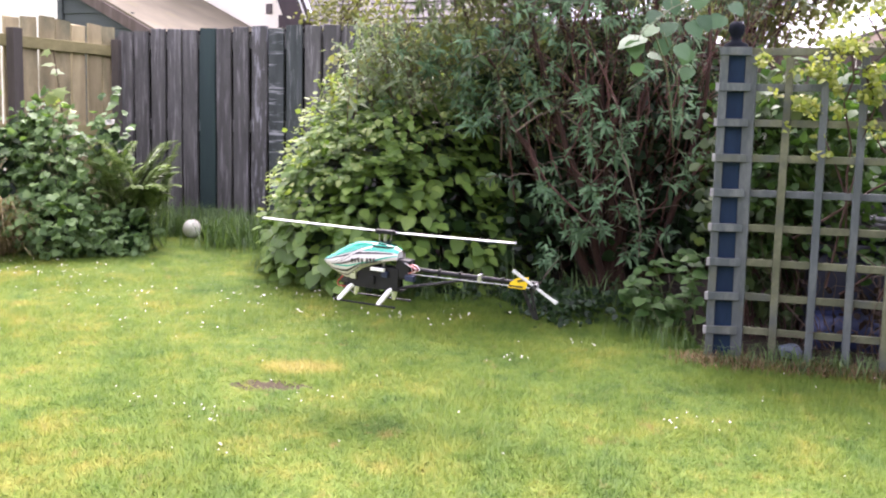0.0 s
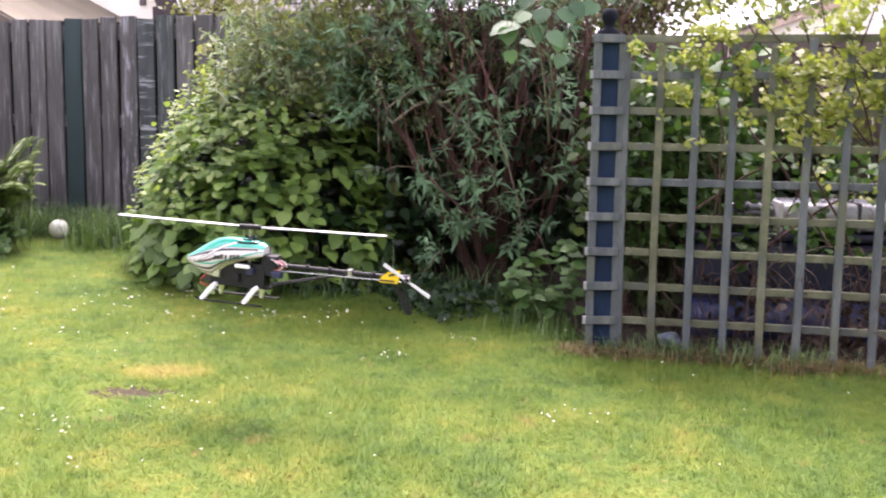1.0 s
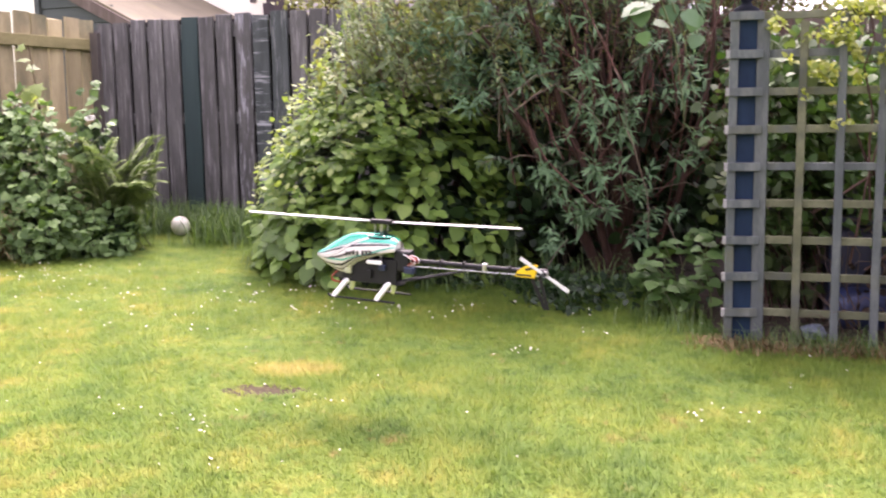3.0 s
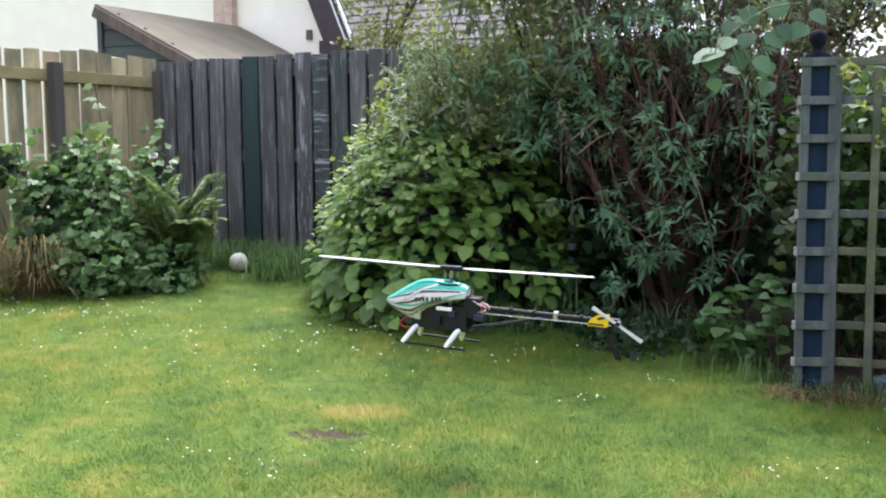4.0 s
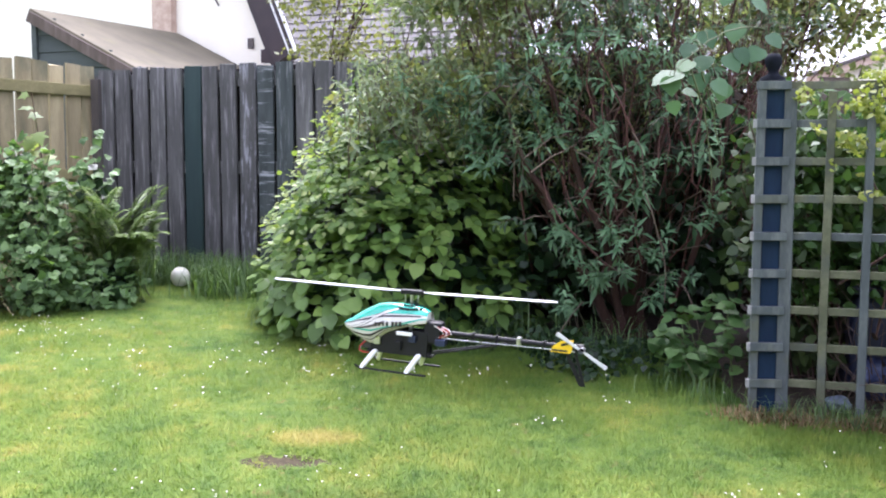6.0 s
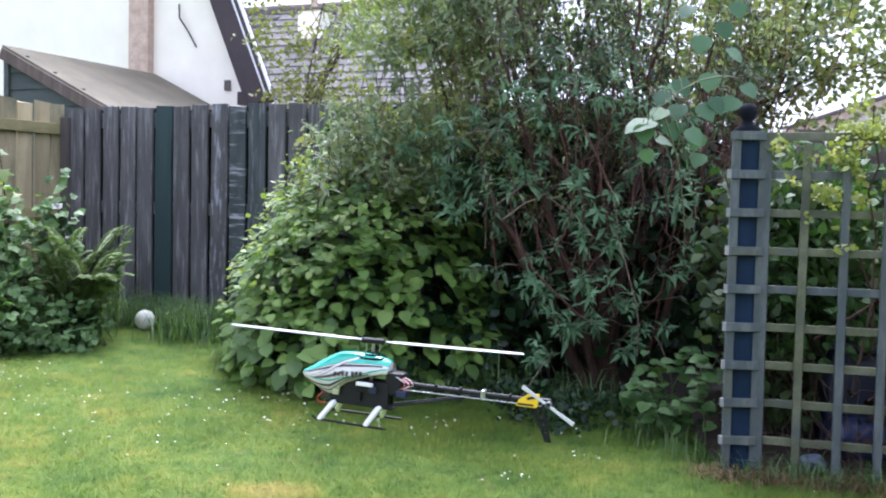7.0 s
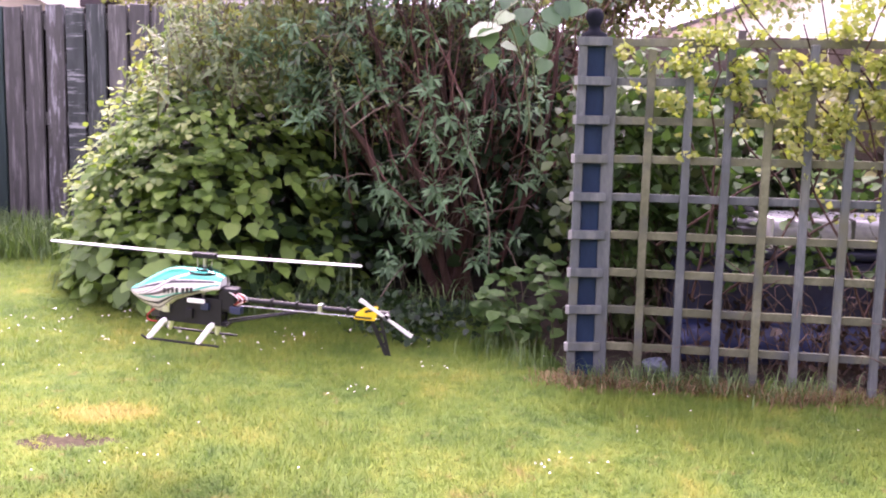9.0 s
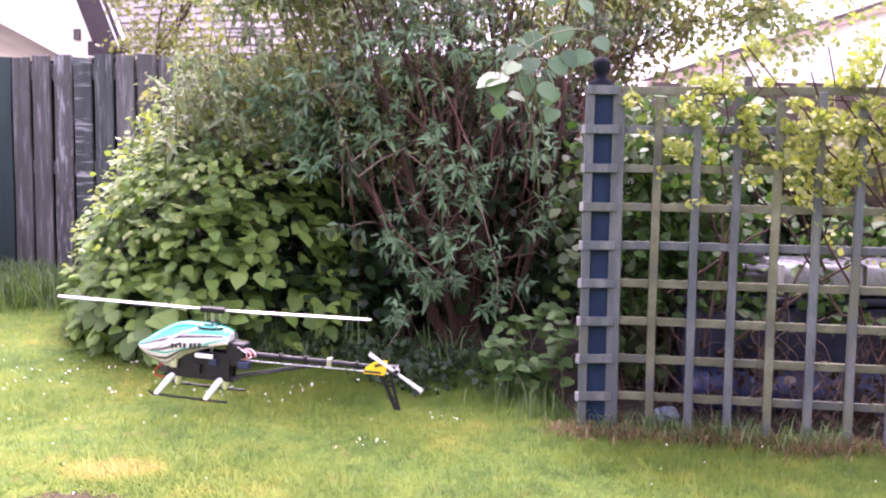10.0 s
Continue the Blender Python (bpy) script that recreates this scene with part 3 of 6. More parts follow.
for sx, sy, sr, k in spots:
    p = np.stack([rng.normal(sx, sr, k), rng.normal(sy, sr * 0.45, k)], 1)
    daisies("daisy_patch", p, "white daisies flowering in the lawn")


# ---- back fence and its return ----
def board_mesh(name, width, height, thick, material, seed):
    r = random.Random(seed)
    c = 0.003
    prof = [(-width / 2, 0), (-width / 2, -thick + c), (-width / 2 + c, -thick), (width / 2 - c, -thick), (width / 2, -thick + c), (width / 2, 0)]
    rows = []
    for k, z in enumerate((0.0, height * 0.4, height * 0.75, height)):
        dx, dy = (r.uniform(-0.004, 0.004), r.uniform(-0.003, 0.003)) if k else (0, 0)
        rows.append([(x + dx, y + dy, z + (r.uniform(-0.006, 0.006) if k == 3 else 0)) for x, y in prof])
    verts = [v for row in rows for v in row]
    faces = []
    for k in range(3):
        for i in range(6):
            j = (i + 1) % 6
            faces.append((k * 6 + i, k * 6 + j, k * 6 + 6 + j, k * 6 + 6 + i))
    faces.append(tuple(18 + i for i in range(6)))
    return mesh_of(name, verts, faces, material)


def fence_line(name, length, label, rail_material, post_at, front, top=1.8, rails=((0.30, 0.09), (1.035, 0.09), (1.685, 0.11))):
    """A fence in its own axes: x along it, -y towards the garden. front: whether the boards stand on the garden's side."""
    fence = new(name)
    tagged(fence, label, "fence", "", "structure")
    for z0, hgt in rails:
        part("rail", box((length / 2, 0.0, z0), (length, 0.036, hgt), None, 0.004), rail_material, fence)
    for px in post_at:
        part("post", box((px, 0.05 if front else 0.055, top / 2 - 0.05), (0.085, 0.075, top), None, 0.005), rail_material, fence)
    return fence


back = fence_line("wall_back_fence", 4.6, "weathered dark grey close-boarded timber fence", M_BOARD, (2.0, 4.0), True)
back.matrix_basis = frame_uv(0, 0, 0)
def board_set(material, seed, sizes=((0.135, 0), (0.138, 0.012), (0.133, -0.008), (0.136, 0.006), (0.139, -0.003))):
    return [board_mesh("board", w, 1.62 + dh, 0.02, material, seed + k) for k, (w, dh) in enumerate(sizes)]


dark_boards, streaked, scratched, greenish = board_set(M_BOARD, 0), board_set(M_STREAKED, 10), board_set(M_SCRATCHED, 20), board_set(M_GREENISH, 30)
# rear boards coloured dark so the gaps read as shaded
rear_boards = board_set(M_GAP_SHADE, 50)
green = board_mesh("board", 0.150, 1.625, 0.02, M_GREEN, 40)
pick = random.Random(5)
BOARD_PITCH, GREEN_AT = 0.1622, 5
kinds = {GREEN_AT: [green], GREEN_AT + 3: streaked, GREEN_AT + 4: scratched, GREEN_AT + 5: greenish}
board_labels = {GREEN_AT: "dark green painted board", GREEN_AT + 4: "greenish board with pale scratches"}
for k in range(28):
    place("board", pick.choice(kinds.get(k, dark_boards)), back, pose(0.139 + BOARD_PITCH * k, -0.02, 0.16, 0, pick.uniform(-0.2, 0.2), 0), board_labels.get(k, ""))
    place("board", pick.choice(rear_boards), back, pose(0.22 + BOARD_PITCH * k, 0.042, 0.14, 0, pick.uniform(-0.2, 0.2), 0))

side = fence_line("wall_side_fence", 4.6, "pale timber fence seen from its rail side", M_PALE_RAIL, (0.04, 1.10, 3.0), False, 1.76, ((0.30, 0.08), (0.978, 0.075), (1.62, 0.085)))
side.matrix_basis = pose(float(CORNER[0]), float(CORNER[1]), 0.0, 0, 0, YAW - 90)
for o in side.children:
    if o.name.startswith("post"):
        o.data.materials[0] = M_GREYPOST
pale_boards = [board_mesh("board", w, 1.64 + dh, 0.02, M_PALE, 60 + k) for k, (w, dh) in enumerate(((0.146, 0), (0.143, 0.02), (0.140, -0.015), (0.148, 0.01)))]
open_boards = [board_mesh("board", w, 1.63 + dh, 0.02, M_PALE, 70 + k) for k, (w, dh) in enumerate(((0.128, 0), (0.131, 0.02), (0.126, -0.015)))]
for k in range(28):
    place("board", pick.choice(open_boards if k > 6 else pale_boards), side, pose(-0.017 + 0.165 * k + 0.08, -0.018, 0.17, 0, pick.uniform(-0.25, 0.25), 0))


M_BROWN = surface("brown_board", [(0.25, (0.06, 0.042, 0.035)), (0.5, (0.12, 0.09, 0.075)), (0.75, (0.20, 0.16, 0.14))], 4, (3, 3, 0.35), 0.9, 0.6, 60, 0.35)
rear = fence_line("wall_rear_fence", 3.6, "low brown timber fence behind the trellis", M_BROWN, (1.8,), True, 1.3)
rear.matrix_basis = pose(1.75, 5.75, -0.30, 0, 0, -18)
brown_boards = [board_mesh("board", w, 1.74 + dh, 0.02, M_BROWN, 90 + k) for k, (w, dh) in enumerate(((0.15, 0), (0.152, 0.012), (0.148, -0.01)))]
for k in range(23):
    place("board", pick.choice(brown_boards), rear, pose(0.07 + 0.155 * k, -0.02, 0.1, 0, pick.uniform(-0.3, 0.3), 0))


M_DULL = surface("brown_wall", [(0.3, (0.09, 0.07, 0.055)), (0.7, (0.17, 0.135, 0.11))], 3, (1, 1, 1), 0.95, 0.5, 60, 0.0)
# unseen wall, added to cut the sky light on the right-hand lawn
closing = part("wall_right", box((4.1, -1.5, 0.95), (0.2, 11.0, 2.4)), M_DULL)
tagged(closing, "unseen brown wall added to block light from the right", "wall", "", "structure")


# added out of view to hold back low sky light from behind
sky_blocker = part("wall_behind", box((0.0, -7.0, 1.5), (18.0, 0.3, 3.4)), M_DULL)
tagged(sky_blocker, "unseen brown wall added behind the camera to block sky light", "wall", "", "structure")


# ---- trellis ----
TZ, PITCH = 1.419, 0.152
trellis = new("trellis")
TYAW = -18.8
trellis.matrix_basis = pose(1.410, 4.262, 0, 0, 0, TYAW)
tagged(trellis, "weathered blue-grey square wooden garden trellis", "trellis")
uprights = [board_mesh("upright", 0.033, 1.43 + d, 0.02, m, 80 + k) for k, (d, m) in enumerate(((0, M_LATH), (0.01, M_LATH), (-0.01, M_MOSSY)))]
wide = board_mesh("upright", 0.05, 1.43, 0.02, M_LATH, 85)
for k in range(13):
    place("upright", wide if k == 0 else uprights[(0, 2, 1, 0, 2, 1, 0, 1)[k % 8]], trellis, pose(0.151 * k, 0, -0.03, 0, pick.uniform(-0.3, 0.3), 0))
rail_meshes = []
for k, m in enumerate((M_LATH, M_MOSSY, M_MOSSY)):
    bm = box((0.93, 0.011, 0), (1.92, 0.02, 0.031), None, 0.002)
    me = bpy.data.meshes.new("crossbar")
    bm.to_mesh(me), bm.free()
    me.materials.append(m)
    rail_meshes.append(me)
for j in range(9):
    place("crossbar", rail_meshes[0 if j in (1, 4) else 1 + j % 2], trellis, pose(0, 0, TZ - PITCH * j, 0, pick.uniform(-0.12, 0.12), 0))

post = new("trellis_post")
post.matrix_basis = pose(1.350, 4.318, 0, 0, 0, -8)
tagged(post, "dark blue painted timber post with a ball finial", "post")
part("shaft", box((0, 0, 0.72), (0.10, 0.09, 1.42), None, 0.004), M_POST, post)
part("foot", box((0, -0.0, 0.062), (0.125, 0.115, 0.03), None, 0.004), M_LATH, post, "grey worn base block")
bm = bmesh.new()
prof = [(0.0, 1.43), (0.052, 1.43), (0.052, 1.452), (0.026, 1.465), (0.02, 1.48), (0.027, 1.492), (0.035, 1.512), (0.034, 1.532), (0.023, 1.55), (0.0, 1.558)]
rings = [[bm.verts.new((r * math.cos(a * math.pi / 8), r * math.sin(a * math.pi / 8), z)) for a in range(16)] for r, z in prof[1:-1]]
for a, b in zip(rings, rings[1:]):
    for i in range(16):
        bm.faces.new((a[i], a[(i + 1) % 16], b[(i + 1) % 16], b[i]))
bm.faces.new(rings[-1])
M_FINIAL = surface("dark_finial", [(0.3, (0.006, 0.008, 0.014)), (0.7, (0.015, 0.019, 0.029))], 12, (1, 1, 1), 0.85, 0.3, 60, 0.0, spec=0.12)
part("finial", bm, M_FINIAL, post, "dark turned ball finial", True)

strip = new("trellis_return")
strip.matrix_basis = pose(1.270, 4.257, 0, 0, 0, -6)
tagged(strip, "narrow trellis strip fixed across the blue post", "trellis")
for px, me in ((0.018, uprights[1]), ):
    place("upright", me, strip, pose(px, 0.02, -0.02))
bm = box((0.064, 0, 0), (0.135, 0.02, 0.034), None, 0.002)
me = bpy.data.meshes.new("crossbar")
bm.to_mesh(me), bm.free()
me.materials.append(M_LATH)
for j in range(9):
    place("crossbar", me, strip, pose(0, 0, TZ - PITCH * j, 0, pick.uniform(-0.4, 0.4), 0))
bm = box((-0.006, 0, 0), (0.012, 0.0205, 0.0345), None, 0.001)
me = bpy.data.meshes.new("bar_end")
bm.to_mesh(me), bm.free()
me.materials.append(M_LATH_END)
for j in range(1, 9):
    place("bar_end", me, strip, pose(0.0, -0.0015, TZ - PITCH * j), "bleached bare end of a bar")


# ---- neighbouring houses ----
house = new("white_house")
house.matrix_basis = frame_uv(-0.10, 3.15, -0.03)
tagged(house, "white rendered gable end with dark bargeboards", "house")
gable = [(-9, 0), (-0.38, 0), (-0.38, 2.6), (-0.764, 3.308), (-2.55, 6.6), (-9, 6.6)]
me = mesh_of("wall", [(x, 0, z) for x, z in gable] + [(x, 0.12, z) for x, z in gable],
             [(0, 1, 2, 3, 4, 5), (11, 10, 9, 8, 7, 6), (1, 7, 8, 2), (2, 8, 9, 3), (3, 9, 10, 4), (4, 10, 11, 5), (5, 11, 6, 0)], M_RENDER)
place("wall", me, house)


def slanted(a, b, width, y0, y1, lift):
    """A board along a line of the gable from a to b (x, z), its width measured down from the line."""
    (x0, z0), (x1, z1) = a, b
    d = Vector((x1 - x0, z1 - z0)).normalized()
    nrm = Vector((-d[1], d[0])) * (-1 if d[0] < 0 else 1)
    q = [(x0 + nrm[0] * lift, z0 + nrm[1] * lift), (x1 + nrm[0] * lift, z1 + nrm[1] * lift), (x1 + nrm[0] * (lift - width), z1 + nrm[1] * (lift - width)), (x0 + nrm[0] * (lift - width), z0 + nrm[1] * (lift - width))]
    v = [(x, y0, z) for x, z in q] + [(x, y1, z) for x, z in q]
    return v, [(0, 1, 2, 3), (7, 6, 5, 4), (0, 4, 5, 1), (1, 5, 6, 2), (2, 6, 7, 3), (3, 7, 4, 0)]


LOW, HIGH = (0.075, 2.2), (-1.80, 6.6)
for nm, wd, y0, y1, lift, mt, lb in (("bargeboard", 0.22, -0.22, -0.17, 0.0, M_TRIM, ""), ("soffit", 0.28, -0.17, 0.0, -0.02, M_TRIM, "dark boxed soffit"), ("verge_strip", 0.03, -0.235, -0.2, 0.012, M_WHITE, "white verge strip"), ("roof_edge", 0.05, -0.25, -0.19, 0.062, M_TRIM, "dark tiled roof edge"), ("edge_trim", 0.022, -0.26, -0.22, 0.082, M_WHITE, "white edge trim")):
    v, f = slanted(LOW, HIGH, wd, y0, y1, lift)
    place(nm, mesh_of(nm, v, f, mt), house, None, lb)
part("soffit_box", box((-0.17, -0.1, 2.2), (0.34, 0.12, 0.14), None, 0.005), M_TRIM, house)
part("chimney_breast", box((-1.685, -0.05, 2.8), (0.27, 0.10, 5.6), None, 0.01), M_HARL, house, "pinkish harled chimney breast")
part("vent", box((-0.562, -0.012, 2.357), (0.07, 0.03, 0.11), None, 0.004), M_VERGE, house, "small grey wall vent")
place("cable", tubes("cable", [([(-1.19, -0.03, 3.25), (-1.17, -0.05, 3.1), (-1.06, -0.04, 2.95), (-0.96, -0.03, 2.78)], 0.009)], M_TRIM), house, None, "loose dark cable on the wall")

shed = new("lean_to_shed")
shed.matrix_basis = frame_uv(0, 1.0, 0)
tagged(shed, "lean-to shed with mossy felt roof and grey cladding", "shed")
SHED_PITCH = radians(25.5)


def shed_z(x):
    return 2.425 - (x + 1.60) * math.tan(SHED_PITCH)


v = [(-1.56, 0, 0), (-0.05, 0, 0), (-0.05, 0, shed_z(-0.05)), (-1.56, 0, shed_z(-1.56))]
v += [(a, 2.1, c) for a, b, c in v]
place("wall", mesh_of("wall", v, [(0, 1, 2, 3), (7, 6, 5, 4), (0, 3, 7, 4), (1, 5, 6, 2)], M_CLAD), shed)
for k in range(6):
    z = 1.52 + 0.155 * k
    x1 = min(-0.1, -1.60 + (2.425 - z - 0.01) / math.tan(SHED_PITCH))
    if x1 > -1.5:
        part("cladding_board", box(((-1.55 + x1) / 2, -0.012, z), (x1 + 1.55, 0.020, 0.152), Matrix.Rotation(radians(-4), 4, "X"), 0.003), M_CLAD, shed)
tilt = Matrix.Rotation(SHED_PITCH, 4, "Y")
mid_x = -0.70
part("roof", box((mid_x, 1.02, shed_z(mid_x) + 0.03), (2.0, 2.18, 0.035), tilt, 0.004), M_FELT, shed, "mossy grey felt roof sheet")
part("verge_board", box((mid_x, -0.085, shed_z(mid_x) - 0.03), (2.0, 0.025, 0.10), tilt, 0.003), M_BROWN, shed)
part("corner_board", box((-1.575, -0.02, 1.2), (0.06, 0.06, 2.36), None, 0.004), M_CLAD, shed)

far = new("slate_roof_house")
far.matrix_basis = frame_uv(0, 7.0, 0)
tagged(far, "neighbouring house with a grey tiled roof and chimney", "house")
part("wall", box((-2.0, 1.6, 1.2), (5.8, 3.0, 2.4)), M_RENDER, far)
PITCH_DEG = 39.0
slope = Matrix.Rotation(radians(PITCH_DEG), 4, "X")
part("roof_deck", box((-2.05, 1.214, 3.355), (6.1, 3.30, 0.05), slope), M_SLATE, far)
bm = box((0, 0, 0), (0.262, 0.30, 0.010), None, 0.002)
slate_me = bpy.data.meshes.new("roof_tile")
bm.to_mesh(slate_me), bm.free()
slate_me.materials.append(M_SLATE)
joined_v, joined_f, jn = [], [], 0
cube = np.array([(-.131, -.15, -.005), (.131, -.15, -.005), (.131, .15, -.005), (-.131, .15, -.005), (-.131, -.15, .005), (.131, -.15, .005), (.131, .15, .005), (-.131, .15, .005)])
cube_f = np.array([(0, 3, 2, 1), (4, 5, 6, 7), (0, 1, 5, 4), (1, 2, 6, 5), (2, 3, 7, 6), (3, 0, 4, 7)])
for row in range(15):
    for col in range(23):
        x = -5.1 + 0.266 * col + (0.133 if row % 2 else 0)
        m = Matrix.Translation((0.0, 1.5, 3.62)) @ slope @ Matrix.Translation((x, -1.85 + 0.222 * row, 0.006 + pick.uniform(0, 0.004))) @ Matrix.Rotation(radians(-4.0), 4, "X") @ Matrix.Rotation(radians(pick.uniform(-0.8, 0.8)), 4, "Z")
        if -3.9 < x < 0.4 and row > 0 and row * 16 < 300:
            place("roof_tile", slate_me, far, m)
        else:
            w = np.array([m @ Vector(c) for c in cube])
            joined_v.append(w), joined_f.append(cube_f + jn)
            jn += 8
place("roof_tiles", quick_mesh("roof_tiles", np.concatenate(joined_v), np.concatenate(joined_f), M_SLATE), far, None, "", "stuff")
chimney = part("chimney", box((-2.85, 1.9, 3.76), (0.42, 0.5, 0.92), None, 0.01), M_RENDER, far, "cream rendered chimney stack")
part("cap", box((-2.85, 1.9, 4.24), (0.48, 0.56, 0.05), None, 0.01), M_VERGE, chimney, "grey capping slab")
place("pot", tubes("pot", [([(-2.84, 1.8, 4.26), (-2.84, 1.8, 4.30), (-2.84, 1.8, 4.52), (-2.84, 1.8, 4.55)], [0.075, 0.062, 0.058, 0.07])], M_HARL, 14), chimney, None, "pale clay chimney pot")
place("ridge", tubes("ridge", [([(-5.2, 2.50, 4.43), (1.05, 2.50, 4.43)], 0.08)], M_VERGE, 8), far)

right = new("gable_house")
right.matrix_basis = pose(7.6, 13.5, 0, 0, 0, 0)
tagged(right, "pale house with a low sloping dark roof edge", "house")
me = mesh_of("wall", [(-2.3, 0, 0), (5, 0, 0), (5, 0, 4.3), (3.0, 0, 4.02), (-2.3, 0, 2.2), (-2.3, 0.3, 0), (5, 0.3, 0), (5, 0.3, 4.3), (3.0, 0.3, 4.02), (-2.3, 0.3, 2.2)],
             [(0, 1, 2, 3, 4), (9, 8, 7, 6, 5), (0, 4, 9, 5), (4, 3, 8, 9), (3, 2, 7, 8), (2, 1, 6, 7)], M_RENDER)
place("wall", me, right)
for nm, wd, y0, y1, lift, mt in (("bargeboard", 0.09, -0.12, 0.2, 0.0, M_HARL), ("roof_edge", 0.04, -0.14, 0.2, 0.05, M_VERGE)):
    v, f = slanted((-2.75, 2.15), (3.2, 4.19), wd, y0, y1, lift)
    place(nm, mesh_of(nm, v, f, mt), right)


# ---- shrubs ----
rng = np.random.default_rng(5)


def curve_line(a, b, bend, n=8, wobble=0.02):
    a, b = np.array(a, float), np.array(b, float)
    t = np.linspace(0, 1, n)[:, None]
    p = a + (b - a) * t + np.array(bend) * (4 * t * (1 - t))
    return p + rng.normal(0, wobble, (n, 3)) * t


BROAD = leaf_shape(0.40, 0.03, 0.12)
ROUND = heart_shape(0.50, 0.04, 0.10)
HEART = heart_shape()
SLIM = slim_shape()

# broad-leaved shrub: a low dome of arching shoots with leaves in tiers
DOME_C, DOME_R = np.array((-0.20, 6.25, 0.10)), np.array((0.86, 0.92, 1.40))


def lumps(d):
    return 1 + 0.10 * np.array([noise.noise(Vector((a * 2.3, b * 2.3, c * 2.3))) for a, b, c in d]) + 0.06 * np.array([noise.noise(Vector((a * 6, b * 6, c * 6))) for a, b, c in d])


def dome_points(n, shell):
    d = unit(rng.normal(0, 1, (n, 3)))
    d[:, 2] = np.abs(d[:, 2])
    return DOME_C + d * DOME_R * (shell * lumps(d))[:, None], unit(d / DOME_R)


shrub = new("broad_leaved_shrub")
tagged(shrub, "dense rounded shrub with large heart-shaped green leaves", "shrub")
stems = []
for k in range(46):
    a = rng.uniform(0, 2 * math.pi)
    r0, e = rng.uniform(0, 0.45), rng.uniform(0.2, 1.0)
    foot = (DOME_C[0] + r0 * math.cos(a), DOME_C[1] + r0 * math.sin(a), on_ground(0, 6.2))
    d = np.array((math.cos(a) * math.cos(e * 1.4), math.sin(a) * math.cos(e * 1.4), math.sin(e * 1.4)))
    tip = DOME_C + d * DOME_R * 0.9
    stems.append((curve_line(foot, tip, (0, 0, 0.15)), np.linspace(0.012, 0.003, 8)))
for q in stems:
    place("stem", tubes("stem", [q], M_BARK, 5), shrub)

# each shoot runs outwards and bends over; its leaves stand in two rows, tilted out and down
tip_p, tip_n = dome_points(1500, rng.uniform(0.93, 1.05, 1500))
gap = np.array([noise.noise(Vector((a * 3.4, b * 3.4, c * 3.4 + 7.0))) for a, b, c in tip_p])
sparse = np.clip((tip_p[:, 0] + 0.25) / 0.7, 0, 1) * np.clip((1.1 - tip_p[:, 2]) / 0.6, 0, 1)
use = (tip_p[:, 1] < DOME_C[1] + 0.5) & (gap > -0.46 + 0.24 * sparse) & (tip_p[:, 2] > 0.2)
tip_p, tip_n = tip_p[use], tip_n[use]
lp, la, lu, ls = [], [], [], []
for q, nn in zip(tip_p, tip_n):
    flat = unit(nn * (1, 1, 0.15))
    low = min(1.0, max(0.0, (1.15 - q[2]) / 0.8)) * (0.75 + 0.25 * min(1.0, max(0.0, (q[0] + 0.9) / 0.8)))
    size = 0.046 + 0.062 * low
    reach = size * 3.0
    way = unit(flat * 0.8 + rng.normal(0, 0.35, 3) + np.array((0, -0.15, 0.35 * nn[2])))
    across = unit(np.cross(way, np.array((0, 0, 1.0))))
    count = 5 if low > 0.5 else 7
    for i in range(count):
        t = i / (count - 1)
        sg = 1 if i % 2 else -1
        at = q - way * reach * (1 - t) + np.array((0, 0, -0.25 * reach * t * t))
        lp.append(at + rng.normal(0, 0.006, 3))
        la.append(way * (0.45 + 0.5 * t) + across * sg * (0.85 - 0.6 * t) + np.array((0, 0, -0.5)) + rng.normal(0, 0.2, 3))
        lu.append(np.array((0, -0.35, 1.0)) + nn * 0.75 + rng.normal(0, 0.22, 3))
        ls.append(size * rng.uniform(0.65, 1.15))
lp, la, lu, ls = np.array(lp), unit(np.array(la)), unit(np.array(lu)), np.array(ls)
near = (lp[:, 1] < 5.72) & (lp[:, 2] < 0.9)
idx = rng.permutation(np.nonzero(near)[0])[:290]
rest = np.ones(len(lp), bool)
rest[idx] = False
lv, lf = leaves(HEART, lp[rest], la[rest], lu[rest], ls[rest])
place("foliage", quick_mesh("foliage", lv, lf, M_BROAD, True), shrub, None, "", "stuff")
leaf_me = quick_mesh("leaf", HEART[0], HEART[1], M_BROAD, True)


def leaf_pose(at, along, up, size):
    """The pose of a single leaf that starts at a point, runs along one way and faces another."""
    y = unit(np.asarray(along, float))
    x = unit(np.cross(y, up))
    z = np.cross(x, y)
    return Matrix([[*(float(c) * float(size) for c in row), float(t)] for row, t in zip(np.stack([x, y, z], 1), at)] + [[0, 0, 0, 1]])


for i in idx:
    place("leaf", leaf_me, shrub, leaf_pose(lp[i], la[i], lu[i], ls[i]))
# inner tier in the shade-dark leaf, so the depth is painted
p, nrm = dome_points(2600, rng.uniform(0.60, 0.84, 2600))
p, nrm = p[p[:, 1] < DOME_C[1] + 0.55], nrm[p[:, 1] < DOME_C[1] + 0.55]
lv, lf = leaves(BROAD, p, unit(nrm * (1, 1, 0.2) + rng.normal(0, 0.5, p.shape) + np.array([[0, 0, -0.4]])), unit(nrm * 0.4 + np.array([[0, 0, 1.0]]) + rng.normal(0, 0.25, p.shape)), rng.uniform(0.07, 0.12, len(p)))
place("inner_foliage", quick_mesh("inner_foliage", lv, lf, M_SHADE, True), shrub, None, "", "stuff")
p, nrm = dome_points(2400, rng.uniform(0.98, 1.09, 2400))
